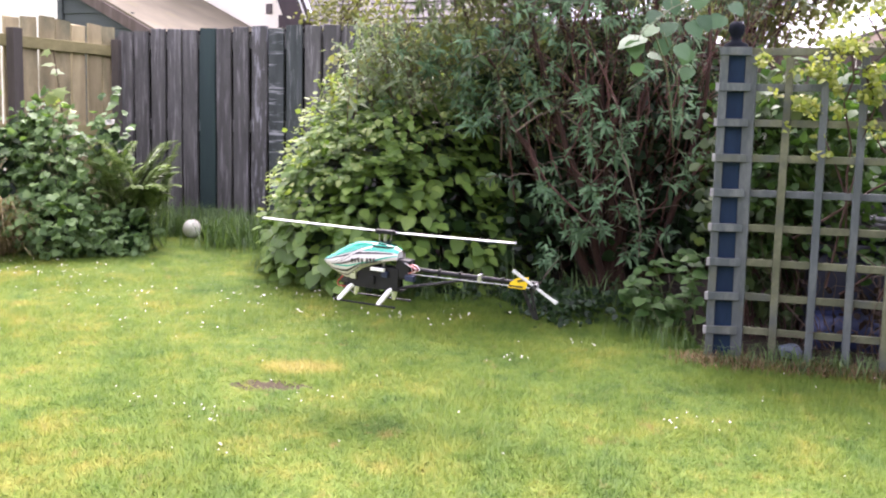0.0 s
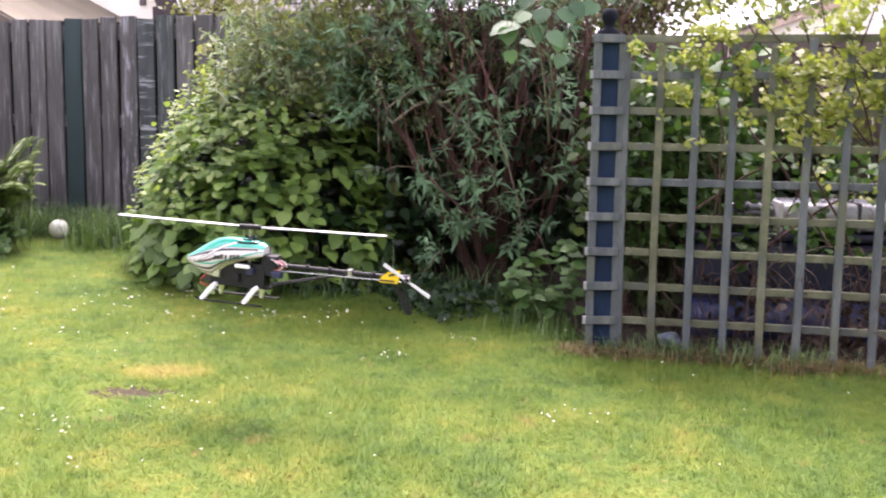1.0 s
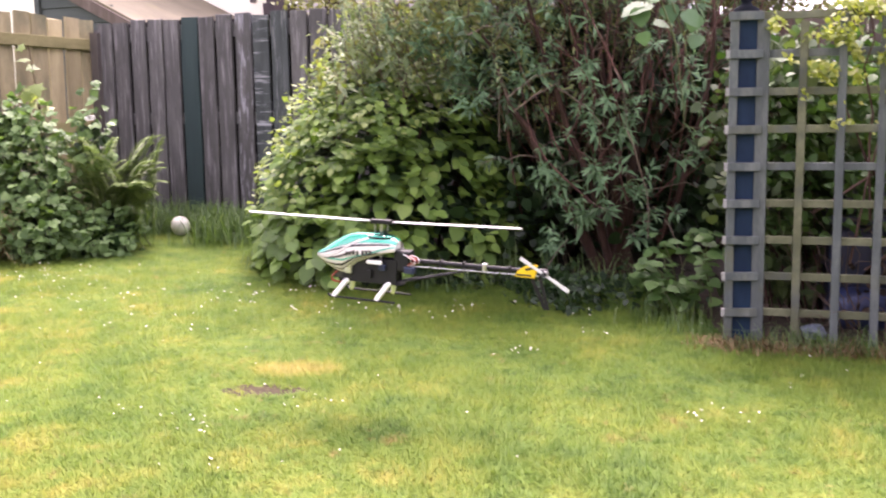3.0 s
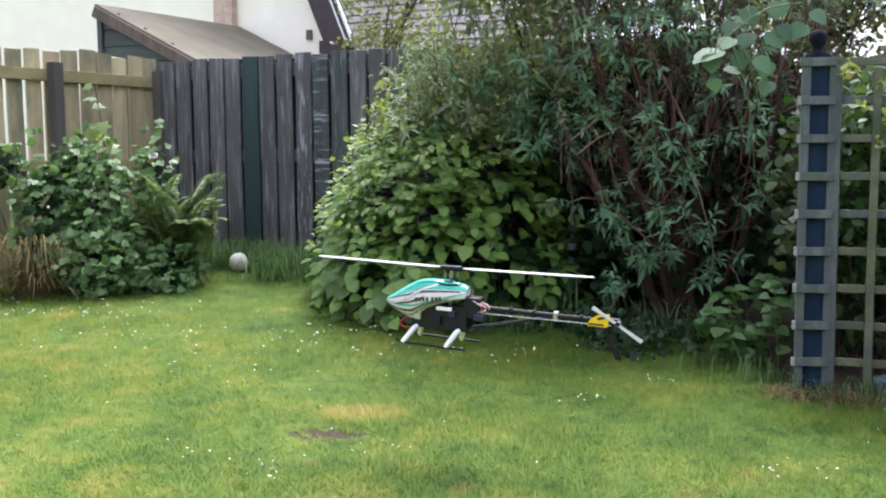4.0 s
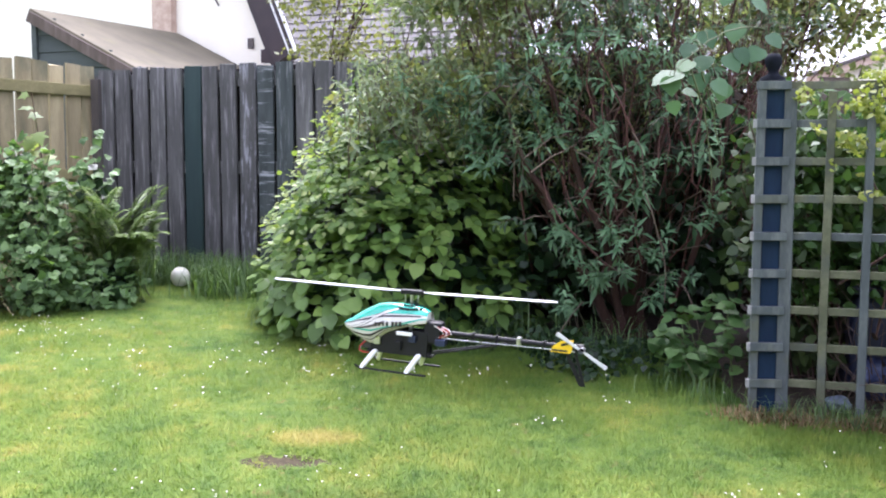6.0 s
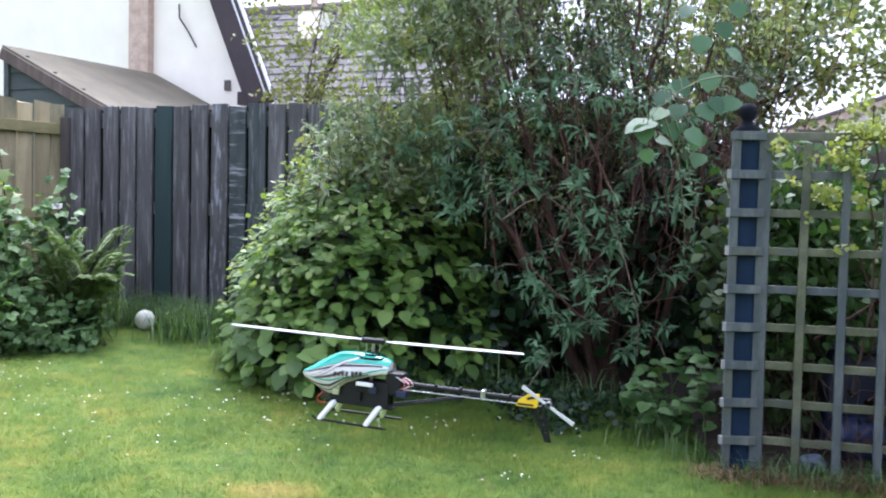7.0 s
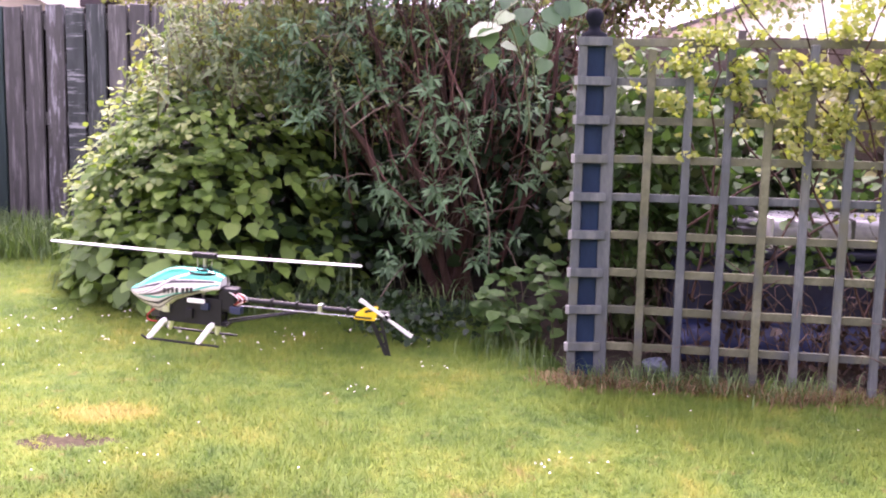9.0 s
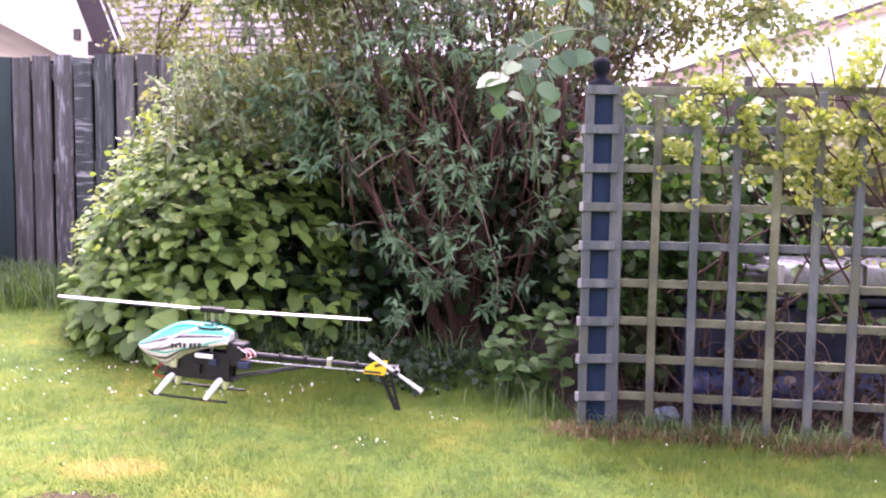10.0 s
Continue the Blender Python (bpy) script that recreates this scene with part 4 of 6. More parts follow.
keep = (p[:, 2] > 0.55 + 0.5 * (p[:, 0] + 0.9)) & (p[:, 1] < 6.8) & (p[:, 0] < 0.3)
p, nrm = p[keep], nrm[keep]
lv, lf = leaves(BROAD, p, unit(nrm * (0.8, 0.8, 0.3) + np.array([[0, 0, -0.25]]) + rng.normal(0, 0.45, p.shape)), unit(nrm * 0.6 + np.array([[0, 0, 1.0]]) + rng.normal(0, 0.3, p.shape)), rng.uniform(0.026, 0.05, len(p)))
place("young_foliage", quick_mesh("young_foliage", lv, lf, M_TIPS, True), shrub, None, "pale yellowish young leaves", "stuff")


def cloud(n, lo, hi, size, shape, material, name, parent, flat=0.6, keep=None, label="", rounder=2.6):
    """Leaves spread through a rounded block from lo to hi, in loose sprays."""
    lo, hi = np.array(lo, float), np.array(hi, float)
    c, r = (lo + hi) / 2, (hi - lo) / 2
    seeds = rng.uniform(-1, 1, (max(4, n // 9), 3))
    seeds = seeds[(np.abs(seeds) ** rounder).sum(1) < 1.15]
    p = c + r * seeds[rng.integers(0, len(seeds), n)] + rng.normal(0, 0.045, (n, 3))
    if keep is not None:
        p = p[keep(p)]
    k = len(p)
    al = unit(rng.normal(0, 1, (k, 3)) + np.array([[0, -0.3, -0.25]]))
    up = unit(np.array([[0, -0.35, 1.0]]) * flat + rng.normal(0, 0.45, (k, 3)))
    lv, lf = leaves(shape, p, al, up, size * rng.uniform(0.55, 1.2, k))
    return place(name, quick_mesh(name, lv, lf, material, True), parent, None, label, "stuff")


# withered brown, lowered further to paint in the shade of the shrub's depth
M_UNDER = leaf_material("withered_shaded_leaf", [(0.15, (0.018, 0.011, 0.009)), (0.5, (0.042, 0.024, 0.018)), (0.9, (0.088, 0.049, 0.035))], 0.7, 0.2)

rng = np.random.default_rng(8)
# tall shrub with brown stems and narrow grey-green leaves
tall = new("tall_shrub")
tagged(tall, "tall overgrown shrub with brown stems and narrow grey-green leaves", "shrub")
def outline(p):
    """The left edge of the tall shrub, leaning away from the fence as it rises, with a few loose sprays."""
    return p[:, 0] > -0.66 + 0.8 * (p[:, 2] - 1.36) + rng.normal(0, 0.07, len(p))


FOOT = np.array((1.08, 5.72, 0.08))
limb_ends = [(0.3, 5.5, 1.5), (0.45, 5.5, 1.85), (0.5, 5.7, 2.3), (0.75, 5.5, 1.9), (0.95, 5.8, 2.6), (1.15, 5.6, 2.3), (1.35, 5.75, 2.5), (1.55, 5.6, 2.0), (1.2, 5.5, 1.6), (0.6, 5.95, 2.4), (0.1, 5.95, 1.9), (0.3, 6.0, 2.3)]
forks = []
for k, e in enumerate(limb_ends):
    ln = curve_line(FOOT + rng.normal(0, 0.05, 3) * (1, 1, 0), e, (rng.normal(0.03, 0.06), -0.08, -0.05), 12, 0.025)
    place("limb", tubes("limb", [(ln, np.linspace(rng.uniform(0.022, 0.034), 0.007, 12))], M_BARK, 8), tall, None, "reddish-brown woody stem")
    forks.append(ln)
stalks, twigs, tips = [], [], []
for k in range(150):
    x0 = rng.uniform(0.35, 1.75) if k % 2 else rng.normal(1.15, 0.22)
    y0 = rng.uniform(5.55, 6.35)
    z0 = rng.uniform(0.3, 1.2)
    top = (x0 + (x0 - 0.9) * 0.45 + rng.normal(0, 0.26), y0 + rng.normal(0, 0.15), rng.uniform(1.5, 3.1))
    line = curve_line((x0, y0, z0), top, (rng.normal(0, 0.09), 0, 0), 8, 0.03)
    stalks.append((line, np.linspace(rng.uniform(0.003, 0.007), 0.0015, 8)))
    for j in range(3):
        i = rng.integers(3, 8)
        d = unit(np.array((rng.normal(0, 1), rng.normal(-0.4, 0.8), rng.normal(0.4, 0.6))))
        tw = curve_line(line[i], line[i] + d * rng.uniform(0.12, 0.4), (0, 0, rng.uniform(-0.04, 0.06)), 5, 0.012)
        twigs.append((tw, np.linspace(0.003, 0.0012, 5)))
        tips += [(tw[4], unit(tw[4] - tw[3])), (tw[2], unit(tw[3] - tw[2]))]
for ln in forks:
    for j in range(9):
        i = rng.integers(4, 12)
        d = unit(np.array((rng.normal(-0.1, 1), rng.normal(-0.7, 0.7), rng.normal(0.1, 0.6))))
        tw = curve_line(ln[i], ln[i] + d * rng.uniform(0.15, 0.45), (0, 0, 0.03), 6, 0.012)
        twigs.append((tw, np.linspace(0.005, 0.0015, 6)))
        tips += [(tw[5], unit(tw[5] - tw[4])), (tw[3], unit(tw[4] - tw[3]))]
M_STEM = surface("pink_brown_stem", [(0.25, (0.058, 0.022, 0.018)), (0.5, (0.117, 0.048, 0.038)), (0.75, (0.281, 0.144, 0.110))], 8, (1, 1, 1), 0.9, 0.5, 60, 0.2)
for k in range(44):
    x0 = rng.uniform(0.68, 1.6)
    z0 = rng.uniform(0.55, 1.35)
    a = (x0, 5.52 - 0.12 * x0 + rng.normal(0, 0.1), z0)
    b = (x0 + (x0 - 1.0) * 0.3 + rng.normal(0, 0.2), 5.50 - 0.12 * x0 + rng.normal(0, 0.1), z0 + rng.uniform(0.4, 0.95))
    stalks.append((curve_line(a, b, (rng.normal(0, 0.09), 0, 0), 8, 0.03), np.linspace(rng.uniform(0.003, 0.0065), 0.002, 8)))
for q in stalks:
    place("stalk", tubes("stalk", [q], M_STEM, 5), tall, None, "thin upright pinkish-brown stem")
for a, b in (((1.0, 5.1, 0.95), (1.12, 5.12, 0.42)), ((1.2, 5.15, 0.5), (1.28, 5.1, 0.2)), ((0.55, 5.2, 0.16), (0.72, 5.2, 0.42)), ((0.42, 5.25, 1.12), (0.62, 5.2, 1.24)), ((0.45, 5.2, 1.05), (0.66, 5.15, 1.18)), ((0.93, 5.1, 1.25), (1.0, 5.12, 0.95))):
    place("dead_twig", tubes("dead_twig", [(curve_line(a, b, (0.02, 0, 0.03), 6, 0.008), np.linspace(0.004, 0.002, 6))], M_TWIG, 5), tall, None, "bare bleached twig")


def rosettes(tp, td, per, size):
    """Leafy shoot ends: narrow leaves that leave the last stretch of each shoot all round and bend over."""
    n = len(tp)
    side = unit(np.cross(td, rng.normal(0, 1, td.shape)))
    other = np.cross(td, side)
    step = np.broadcast_to(np.linspace(0, 1, per)[None], (n, per))
    a = rng.uniform(0, 2 * np.pi, n)[:, None] + 2.4 * np.arange(per)[None] + rng.normal(0, 0.3, (n, per))
    big = size * rng.uniform(0.6, 1.3, n)[:, None]
    d = (side[:, None] * np.cos(a)[..., None] + other[:, None] * np.sin(a)[..., None]) * (1.1 - 0.6 * step)[..., None] + td[:, None] * (0.35 + 0.7 * step)[..., None] + np.array([0, 0, -0.3])
    at = tp[:, None] - td[:, None] * (big * 1.5 * (1 - step))[..., None] + rng.normal(0, 0.006, (n, per, 3))
    up = np.broadcast_to(td[:, None] * 0.6 + np.array([0, -0.2, 0.9]), d.shape) + rng.normal(0, 0.25, d.shape)
    s = big * rng.uniform(0.6, 1.15, (n, per)) * (1.1 - 0.45 * step)
    return leaves(SLIM, at.reshape(-1, 3), d.reshape(-1, 3), up.reshape(-1, 3), s.ravel())


tp, td = np.array([a for a, _ in tips]), np.array([b for _, b in tips])
full = (rng.uniform(0, 1, len(tp)) < np.where((tp[:, 0] > 0.55) & (tp[:, 2] < 1.75), 0.30, 0.9)) & (tp[:, 2] > 0.5)
tp, td = tp[full], td[full]
lv, lf = rosettes(tp, td, 12, 0.075)
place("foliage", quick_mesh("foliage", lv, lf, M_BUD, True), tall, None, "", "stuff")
# leafy branch ends that reach out of the shade: (x, height, rosettes, spread)
SPRAYS = ((0.38, 1.18, 9, 0.12), (0.20, 1.26, 9, 0.12), (0.46, 1.58, 8, 0.15), (0.78, 0.56, 7, 0.09), (1.05, 0.60, 8, 0.09), (1.09, 1.04, 8, 0.10), (0.75, 0.95, 4, 0.10),
          (0.64, 0.72, 5, 0.08), (1.00, 1.30, 5, 0.12), (1.34, 1.15, 5, 0.10), (1.31, 0.86, 5, 0.10), (0.66, 0.40, 4, 0.07), (0.91, 1.58, 7, 0.16), (0.86, 1.12, 6, 0.10), (1.18, 1.40, 7, 0.12), (0.62, 1.36, 7, 0.12), (0.90, 0.78, 5, 0.09), (1.20, 0.50, 5, 0.08), (0.70, 1.72, 8, 0.16), (0.02, 1.38, 7, 0.12), (-0.16, 1.46, 6, 0.10), (1.22, 1.68, 7, 0.15))
fp, fd = [], []
for sx, sz, count, spread in SPRAYS:
    centre = np.array((sx, 5.42 - 0.12 * sx + (0.12 if sx < 0.3 else 0.0), sz))
    root = centre + np.array((0.12 * np.sign(1.0 - sx), 0.45, -0.28))
    for k in range(count):
        e = centre + rng.normal(0, 1, 3) * (spread, spread * 0.6, spread * 0.6)
        ln = curve_line(root + rng.normal(0, 0.03, 3), e, (0, 0, 0.08), 6, 0.01)
        twigs.append((ln, np.linspace(0.0035, 0.0015, 6)))
        fp.append(e), fd.append(unit(ln[5] - ln[4]) * 0.6 + np.array((0, -0.45, 0.45)) + rng.normal(0, 0.3, 3))
fp, fd = np.array(fp), unit(np.array(fd))
lv, lf = rosettes(fp, fd, 14, 0.085)
# paler copy of M_BUD: front sprays get a lit look through their colour
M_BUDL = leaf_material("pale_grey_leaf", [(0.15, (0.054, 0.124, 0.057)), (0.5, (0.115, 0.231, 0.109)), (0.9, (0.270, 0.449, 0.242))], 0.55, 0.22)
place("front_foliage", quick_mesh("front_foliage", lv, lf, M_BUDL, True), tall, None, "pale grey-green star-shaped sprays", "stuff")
# leafy shoots all over the upper part, each on its own twig
cp, cd = [], []
for k in range(230):
    z = rng.uniform(1.25, 2.75)
    x = max(-0.55 + 0.62 * (z - 1.4), -0.45) + abs(rng.normal(0, 0.55)) + rng.normal(0, 0.06)
    if x > 1.55 or (x > 0.95 and k % 2):
        continue
    e = np.array((x, 5.62 - 0.10 * x + rng.normal(0, 0.10), z))
    ln = curve_line(e + np.array((rng.normal(0.10, 0.10), 0.25, -rng.uniform(0.22, 0.42))), e, (0, 0, 0.05), 6, 0.01)
    twigs.append((ln, np.linspace(0.004, 0.0015, 6)))
    cp.append(e), cd.append(unit(ln[5] - ln[4]) * 0.7 + np.array((0, -0.4, 0.35)) + rng.normal(0, 0.35, 3))
lv, lf = rosettes(np.array(cp), unit(np.array(cd)), 13, 0.088)
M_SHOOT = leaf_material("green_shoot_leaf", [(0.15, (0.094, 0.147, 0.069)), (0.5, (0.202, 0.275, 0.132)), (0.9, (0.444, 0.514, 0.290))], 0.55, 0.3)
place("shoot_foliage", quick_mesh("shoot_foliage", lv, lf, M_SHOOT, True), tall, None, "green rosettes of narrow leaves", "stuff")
for q in twigs[:290]:
    place("twig", tubes("twig", [q], M_TWIG, 4), tall)
place("twig_tangle", tubes("twig_tangle", twigs[290:], M_TWIG, 4), tall, None, "tangle of thin dry wood", "stuff")
# upper leaves lightened in colour, as if light fell on the crown's front
M_GREY = leaf_material("olive_grey_leaf", [(0.15, (0.114, 0.161, 0.069)), (0.5, (0.245, 0.311, 0.139)), (0.9, (0.489, 0.549, 0.275))], 0.55, 0.42)


M_CROWN = leaf_material("crown_leaf", [(0.15, (0.085, 0.131, 0.063)), (0.5, (0.204, 0.272, 0.131)), (0.9, (0.440, 0.515, 0.277))], 0.55, 0.42)


def open_top(p):
    """Keeps the shrub's outline and lets the roof and sky show through its top, most on the fence side."""
    gaps = np.array([noise.noise(Vector((a * 3.0, b * 3.0, c * 3.0))) for a, b, c in p])
    return outline(p) & (gaps > np.where(np.abs(p[:, 2] - 1.80) < 0.12, np.where(p[:, 0] < 0.15, 0.05, -0.15), -0.3) * np.where(p[:, 0] < 0.55, 1.0, 1.5))


def crown_side(p):
    """Full grey-green sprays high on the fence side, above the strip where the roof shows through."""
    edge = -0.50 + 0.55 * (p[:, 2] - 2.0) + rng.normal(0, 0.09, len(p))
    return (p[:, 0] > edge) & (p[:, 2] > 1.93 + rng.normal(0, 0.05, len(p)))


cloud(5600, (-0.75, 5.6, 1.75), (1.5, 6.3, 3.2), 0.06, SLIM, M_GREY, "crown_foliage", tall, 0.6, crown_side, "", 6.0)
cloud(3000, (-0.4, 5.6, 1.88), (0.75, 6.2, 2.45), 0.062, SLIM, M_CROWN, "crown_spray", tall, 0.6, crown_side, "grey-green sprays of narrow leaves", 6.0)
cloud(900, (0.9, 5.5, 1.8), (2.15, 6.0, 2.5), 0.055, SLIM, M_GREY, "outer_spray", tall, 0.6, open_top, "", 6.0)
cloud(1800, (-0.2, 5.7, 1.0), (1.7, 6.4, 2.1), 0.075, SLIM, M_GREY, "upper_foliage", tall, 0.6, open_top)
cloud(2200, (-0.2, 5.8, 1.75), (2.2, 6.5, 3.3), 0.055, SLIM, M_GREY, "top_foliage", tall, 0.6, open_top)
cloud(4600, (-0.85, 5.7, 1.15), (0.6, 6.6, 2.3), 0.06, SLIM, M_GREY, "side_foliage", tall, 0.6, open_top)
cloud(3400, (-0.8, 5.5, 1.15), (0.75, 6.4, 2.3), 0.042, BROAD, M_SPARSE, "olive_foliage", tall, 0.6, open_top)
cloud(2200, (0.0, 5.4, 1.0), (1.3, 6.0, 2.1), 0.05, SLIM, M_GREY, "loose_foliage", tall, 0.6, open_top)
# back filling whose dark colour stands in for the shaded inside
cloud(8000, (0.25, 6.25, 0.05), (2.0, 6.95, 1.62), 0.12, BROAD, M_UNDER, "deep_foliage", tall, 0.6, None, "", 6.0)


def clumped(p):
    """Loose clumps with open dark gaps between them."""
    return np.array([noise.noise(Vector((a * 3.6, b * 3.6, c * 3.6 + 4.0))) for a, b, c in p]) > 0.02


# mid-depth clumps, shade again carried by the leaf colour
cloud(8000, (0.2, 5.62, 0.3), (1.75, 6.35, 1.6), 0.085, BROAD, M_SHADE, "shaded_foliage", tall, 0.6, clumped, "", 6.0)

rng = np.random.default_rng(3)
# sparse tree with olive leaves behind the fence line
tree = new("sparse_tree")
tagged(tree, "sparse small tree with arching bare branches", "tree")
lines = [(curve_line((-0.75, 8.3, 0.2), (-0.84, 8.2, 1.85), (0.05, 0, 0), 6), np.linspace(0.03, 0.016, 6)),
         (curve_line((-0.84, 8.2, 1.85), (-0.56, 8.15, 2.33), (0.03, 0, -0.03), 7, 0.008), np.linspace(0.014, 0.007, 7))]
tipp = []
for k in range(6):
    b = np.array((-0.82, 8.2, 1.75)) + rng.normal(0, 0.05, 3)
    e = b + np.array((rng.uniform(-0.4, 1.2), rng.uniform(-0.3, 0.4), rng.uniform(0.3, 1.3)))
    ln = curve_line(b, e, (0, 0, 0.12), 7, 0.03)
    lines.append((ln, np.linspace(0.007, 0.0025, 7)))
    for j in range(4):
        i = rng.integers(2, 7)
        tw = curve_line(ln[i], ln[i] + rng.normal(0, 0.22, 3), (0, 0, 0.03), 4, 0.01)
        lines.append((tw, np.linspace(0.004, 0.0015, 4)))
        tipp += [tw[2], tw[3]]
place("trunk", tubes("trunk", lines, M_BARK, 5), tree)
tipp = np.array(tipp)
at = np.repeat(tipp, 20, 0) + rng.normal(0, 0.10, (len(tipp) * 20, 3))
lv, lf = leaves(BROAD, at, rng.normal(0, 1, at.shape), rng.normal(0, 1, at.shape) + np.array([[0, 0, 1]]), rng.uniform(0.022, 0.042, len(at)))
place("crown", quick_mesh("crown", lv, lf, M_SPARSE, True), tree)

for count, lo, hi in ((420, (-1.32, 8.0, 2.15), (-0.88, 8.4, 2.75)), (520, (-1.15, 8.0, 1.82), (-0.35, 8.4, 2.10)), (160, (-0.92, 8.0, 2.12), (-0.5, 8.4, 2.42)), (300, (-0.6, 8.0, 2.2), (0.1, 8.4, 2.8))):
    cloud(count, lo, hi, 0.042, BROAD, M_SPARSE, "spray", tree)

# round-leaved climber hanging over from the post
hang = new("round_leaved_climber")
tagged(hang, "trailing climber with large round pale green leaves", "climbing plant")
vine = [curve_line((1.42, 4.60, 0.9), (1.28, 4.24, 1.66), (0.08, 0, 0.1), 9, 0.01), curve_line((1.28, 4.24, 1.64), (0.875, 4.03, 1.45), (0, -0.03, 0.06), 12, 0.005),
        curve_line((1.2, 4.2, 1.6), (1.16, 4.18, 1.95), (0.03, 0, 0), 8, 0.01), curve_line((0.95, 4.07, 1.47), (1.05, 4.12, 0.98), (0.03, 0, 0), 7, 0.008), curve_line((1.0, 4.1, 1.46), (1.1, 4.15, 1.08), (0.02, 0, 0), 6, 0.008)]
place("vine", tubes("vine", [(v, np.linspace(0.004, 0.0015, len(v))) for v in vine], M_STALK, 5), hang)
round_me = quick_mesh("leaf", ROUND[0], ROUND[1], M_LIME, True)
# (x, height, length, sideways lean, droop, how far it faces the lawn)
CLIMBER = ((0.860, 1.438, 0.082, 0.1, -0.95, 1.0), (0.905, 1.452, 0.13, -0.95, -0.35, 0.35), (0.956, 1.50, 0.085, -0.7, -0.5, 0.4), (0.985, 1.455, 0.08, 0.2, -0.8, 0.7), (1.04, 1.53, 0.085, -0.3, -0.6, 0.5),
           (1.105, 1.53, 0.09, 0.4, -0.6, 0.6), (1.05, 1.43, 0.085, 0.5, -0.7, 0.7), (1.10, 1.42, 0.08, -0.2, -0.9, 0.8), (0.932, 1.39, 0.07, 0.9, -0.3, 0.5), (0.873, 1.345, 0.06, 0.2, -0.9, 0.5), (1.16, 1.56, 0.085, 0.3, -0.7, 0.6),
           (1.25, 1.56, 0.08, -0.5, -0.6, 0.5), (0.97, 1.57, 0.075, -0.4, -0.6, 0.5), (1.30, 1.62, 0.08, 0.4, -0.5, 0.4), (1.01, 1.62, 0.085, 0.3, -0.6, 0.6), (1.12, 1.34, 0.07, -0.4, -0.7, 0.5), (1.17, 1.66, 0.09, -0.2, -0.7, 0.6),
           (1.22, 1.75, 0.08, 0.5, -0.6, 0.6), (1.10, 1.78, 0.085, -0.3, -0.7, 0.6), (1.19, 1.85, 0.08, 0.2, -0.8, 0.7), (1.06, 1.90, 0.075, -0.5, -0.6, 0.5), (1.24, 1.93, 0.08, 0.3, -0.7, 0.6))
M_ROUND = leaf_material("dull_round_leaf", [(0.15, (0.045, 0.105, 0.055)), (0.5, (0.077, 0.163, 0.085)), (0.9, (0.135, 0.247, 0.128))], 0.55, 0.25, 1.5, 0.25)
dull_me = quick_mesh("leaf", ROUND[0], ROUND[1], M_ROUND, True)
for sx, sz, size, lean, droop, face in CLIMBER:
    at = np.array((sx, 4.03 + 0.5 * (sx - 0.87) + (rng.normal(0, 0.03) if sx > 0.92 else 0.0), sz))
    place("leaf", round_me if sx < 0.96 else dull_me, hang, leaf_pose(at, (lean, -0.3, droop), np.array((rng.normal(0, 0.15), -face, 0.9)), size))
    near_vine = min((q for v in vine for q in v), key=lambda q: float(np.hypot(*(q - at)[[0, 2]])))
    place("leaf_stalk", tubes("leaf_stalk", [(curve_line(near_vine, at, (0, 0, 0.02), 5, 0.0), 0.0016)], M_STALK, 4), hang)

# broad-leaved seedling at the post's foot
low = new("young_shrub")
tagged(low, "small broad-leaved shrub beside the blue post", "shrub")
ls, lp = [], []
for k in range(14):
    b = np.array((1.21 + rng.normal(0, 0.05), 4.80 + rng.normal(0, 0.08), 0.07))
    e = b + np.array((rng.uniform(-0.17, 0.12), rng.uniform(-0.2, 0.1), rng.uniform(0.12, 0.5)))
    ln = curve_line(b, e, (0, 0, 0.05), 6, 0.01)
    ls.append((ln, np.linspace(0.005, 0.002, 6)))
    lp += [ln[i] for i in (1, 2, 2, 3, 3, 4, 4, 5, 5, 5)]
for q in ls:
    place("stem", tubes("stem", [q], M_STALK, 5), low)
# lowered copy of the broad leaf; shade beside the post is in its colour
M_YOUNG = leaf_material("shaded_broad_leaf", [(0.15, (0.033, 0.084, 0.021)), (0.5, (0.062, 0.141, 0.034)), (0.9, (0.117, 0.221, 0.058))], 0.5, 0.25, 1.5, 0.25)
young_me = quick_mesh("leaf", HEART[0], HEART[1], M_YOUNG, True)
lp = np.array(lp) + rng.normal(0, 0.02, (len(lp), 3))
for q in lp:
    d = unit(np.array((rng.normal(0, 1), rng.normal(-0.5, 0.6), rng.normal(-0.15, 0.3))))
    u = unit(np.array((rng.normal(0, 0.3), -0.4, 1.0)))
    x = unit(np.cross(d, u))
    z = np.cross(x, d)
    sz = rng.uniform(0.05, 0.085)
    place("leaf", young_me, low, Matrix([[*(float(c) * sz for c in row), float(t)] for row, t in zip(np.stack([x, d, z], 1), q)] + [[0, 0, 0, 1]]))

weeds = new("low_weeds")
tagged(weeds, "low weeds under the shrubs by the post, shade in their colour", "weeds", "", "stuff")
# weeds take the shade-dark leaf: the gloom at the shrub foot is painted
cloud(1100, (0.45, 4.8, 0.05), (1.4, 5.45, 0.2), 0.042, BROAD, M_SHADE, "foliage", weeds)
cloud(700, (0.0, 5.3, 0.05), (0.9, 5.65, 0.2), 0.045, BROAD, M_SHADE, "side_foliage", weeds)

# small-leaved tree behind the trellis, dark against the sky
rtree = new("small_leaved_tree")
tagged(rtree, "small-leaved tree with thin branches against the sky", "tree")
rl = [(curve_line((2.3, 7.4, 0.15), (2.2, 7.2, 1.7), (0.05, 0, 0), 7), np.linspace(0.05, 0.03, 7))]
rt = []
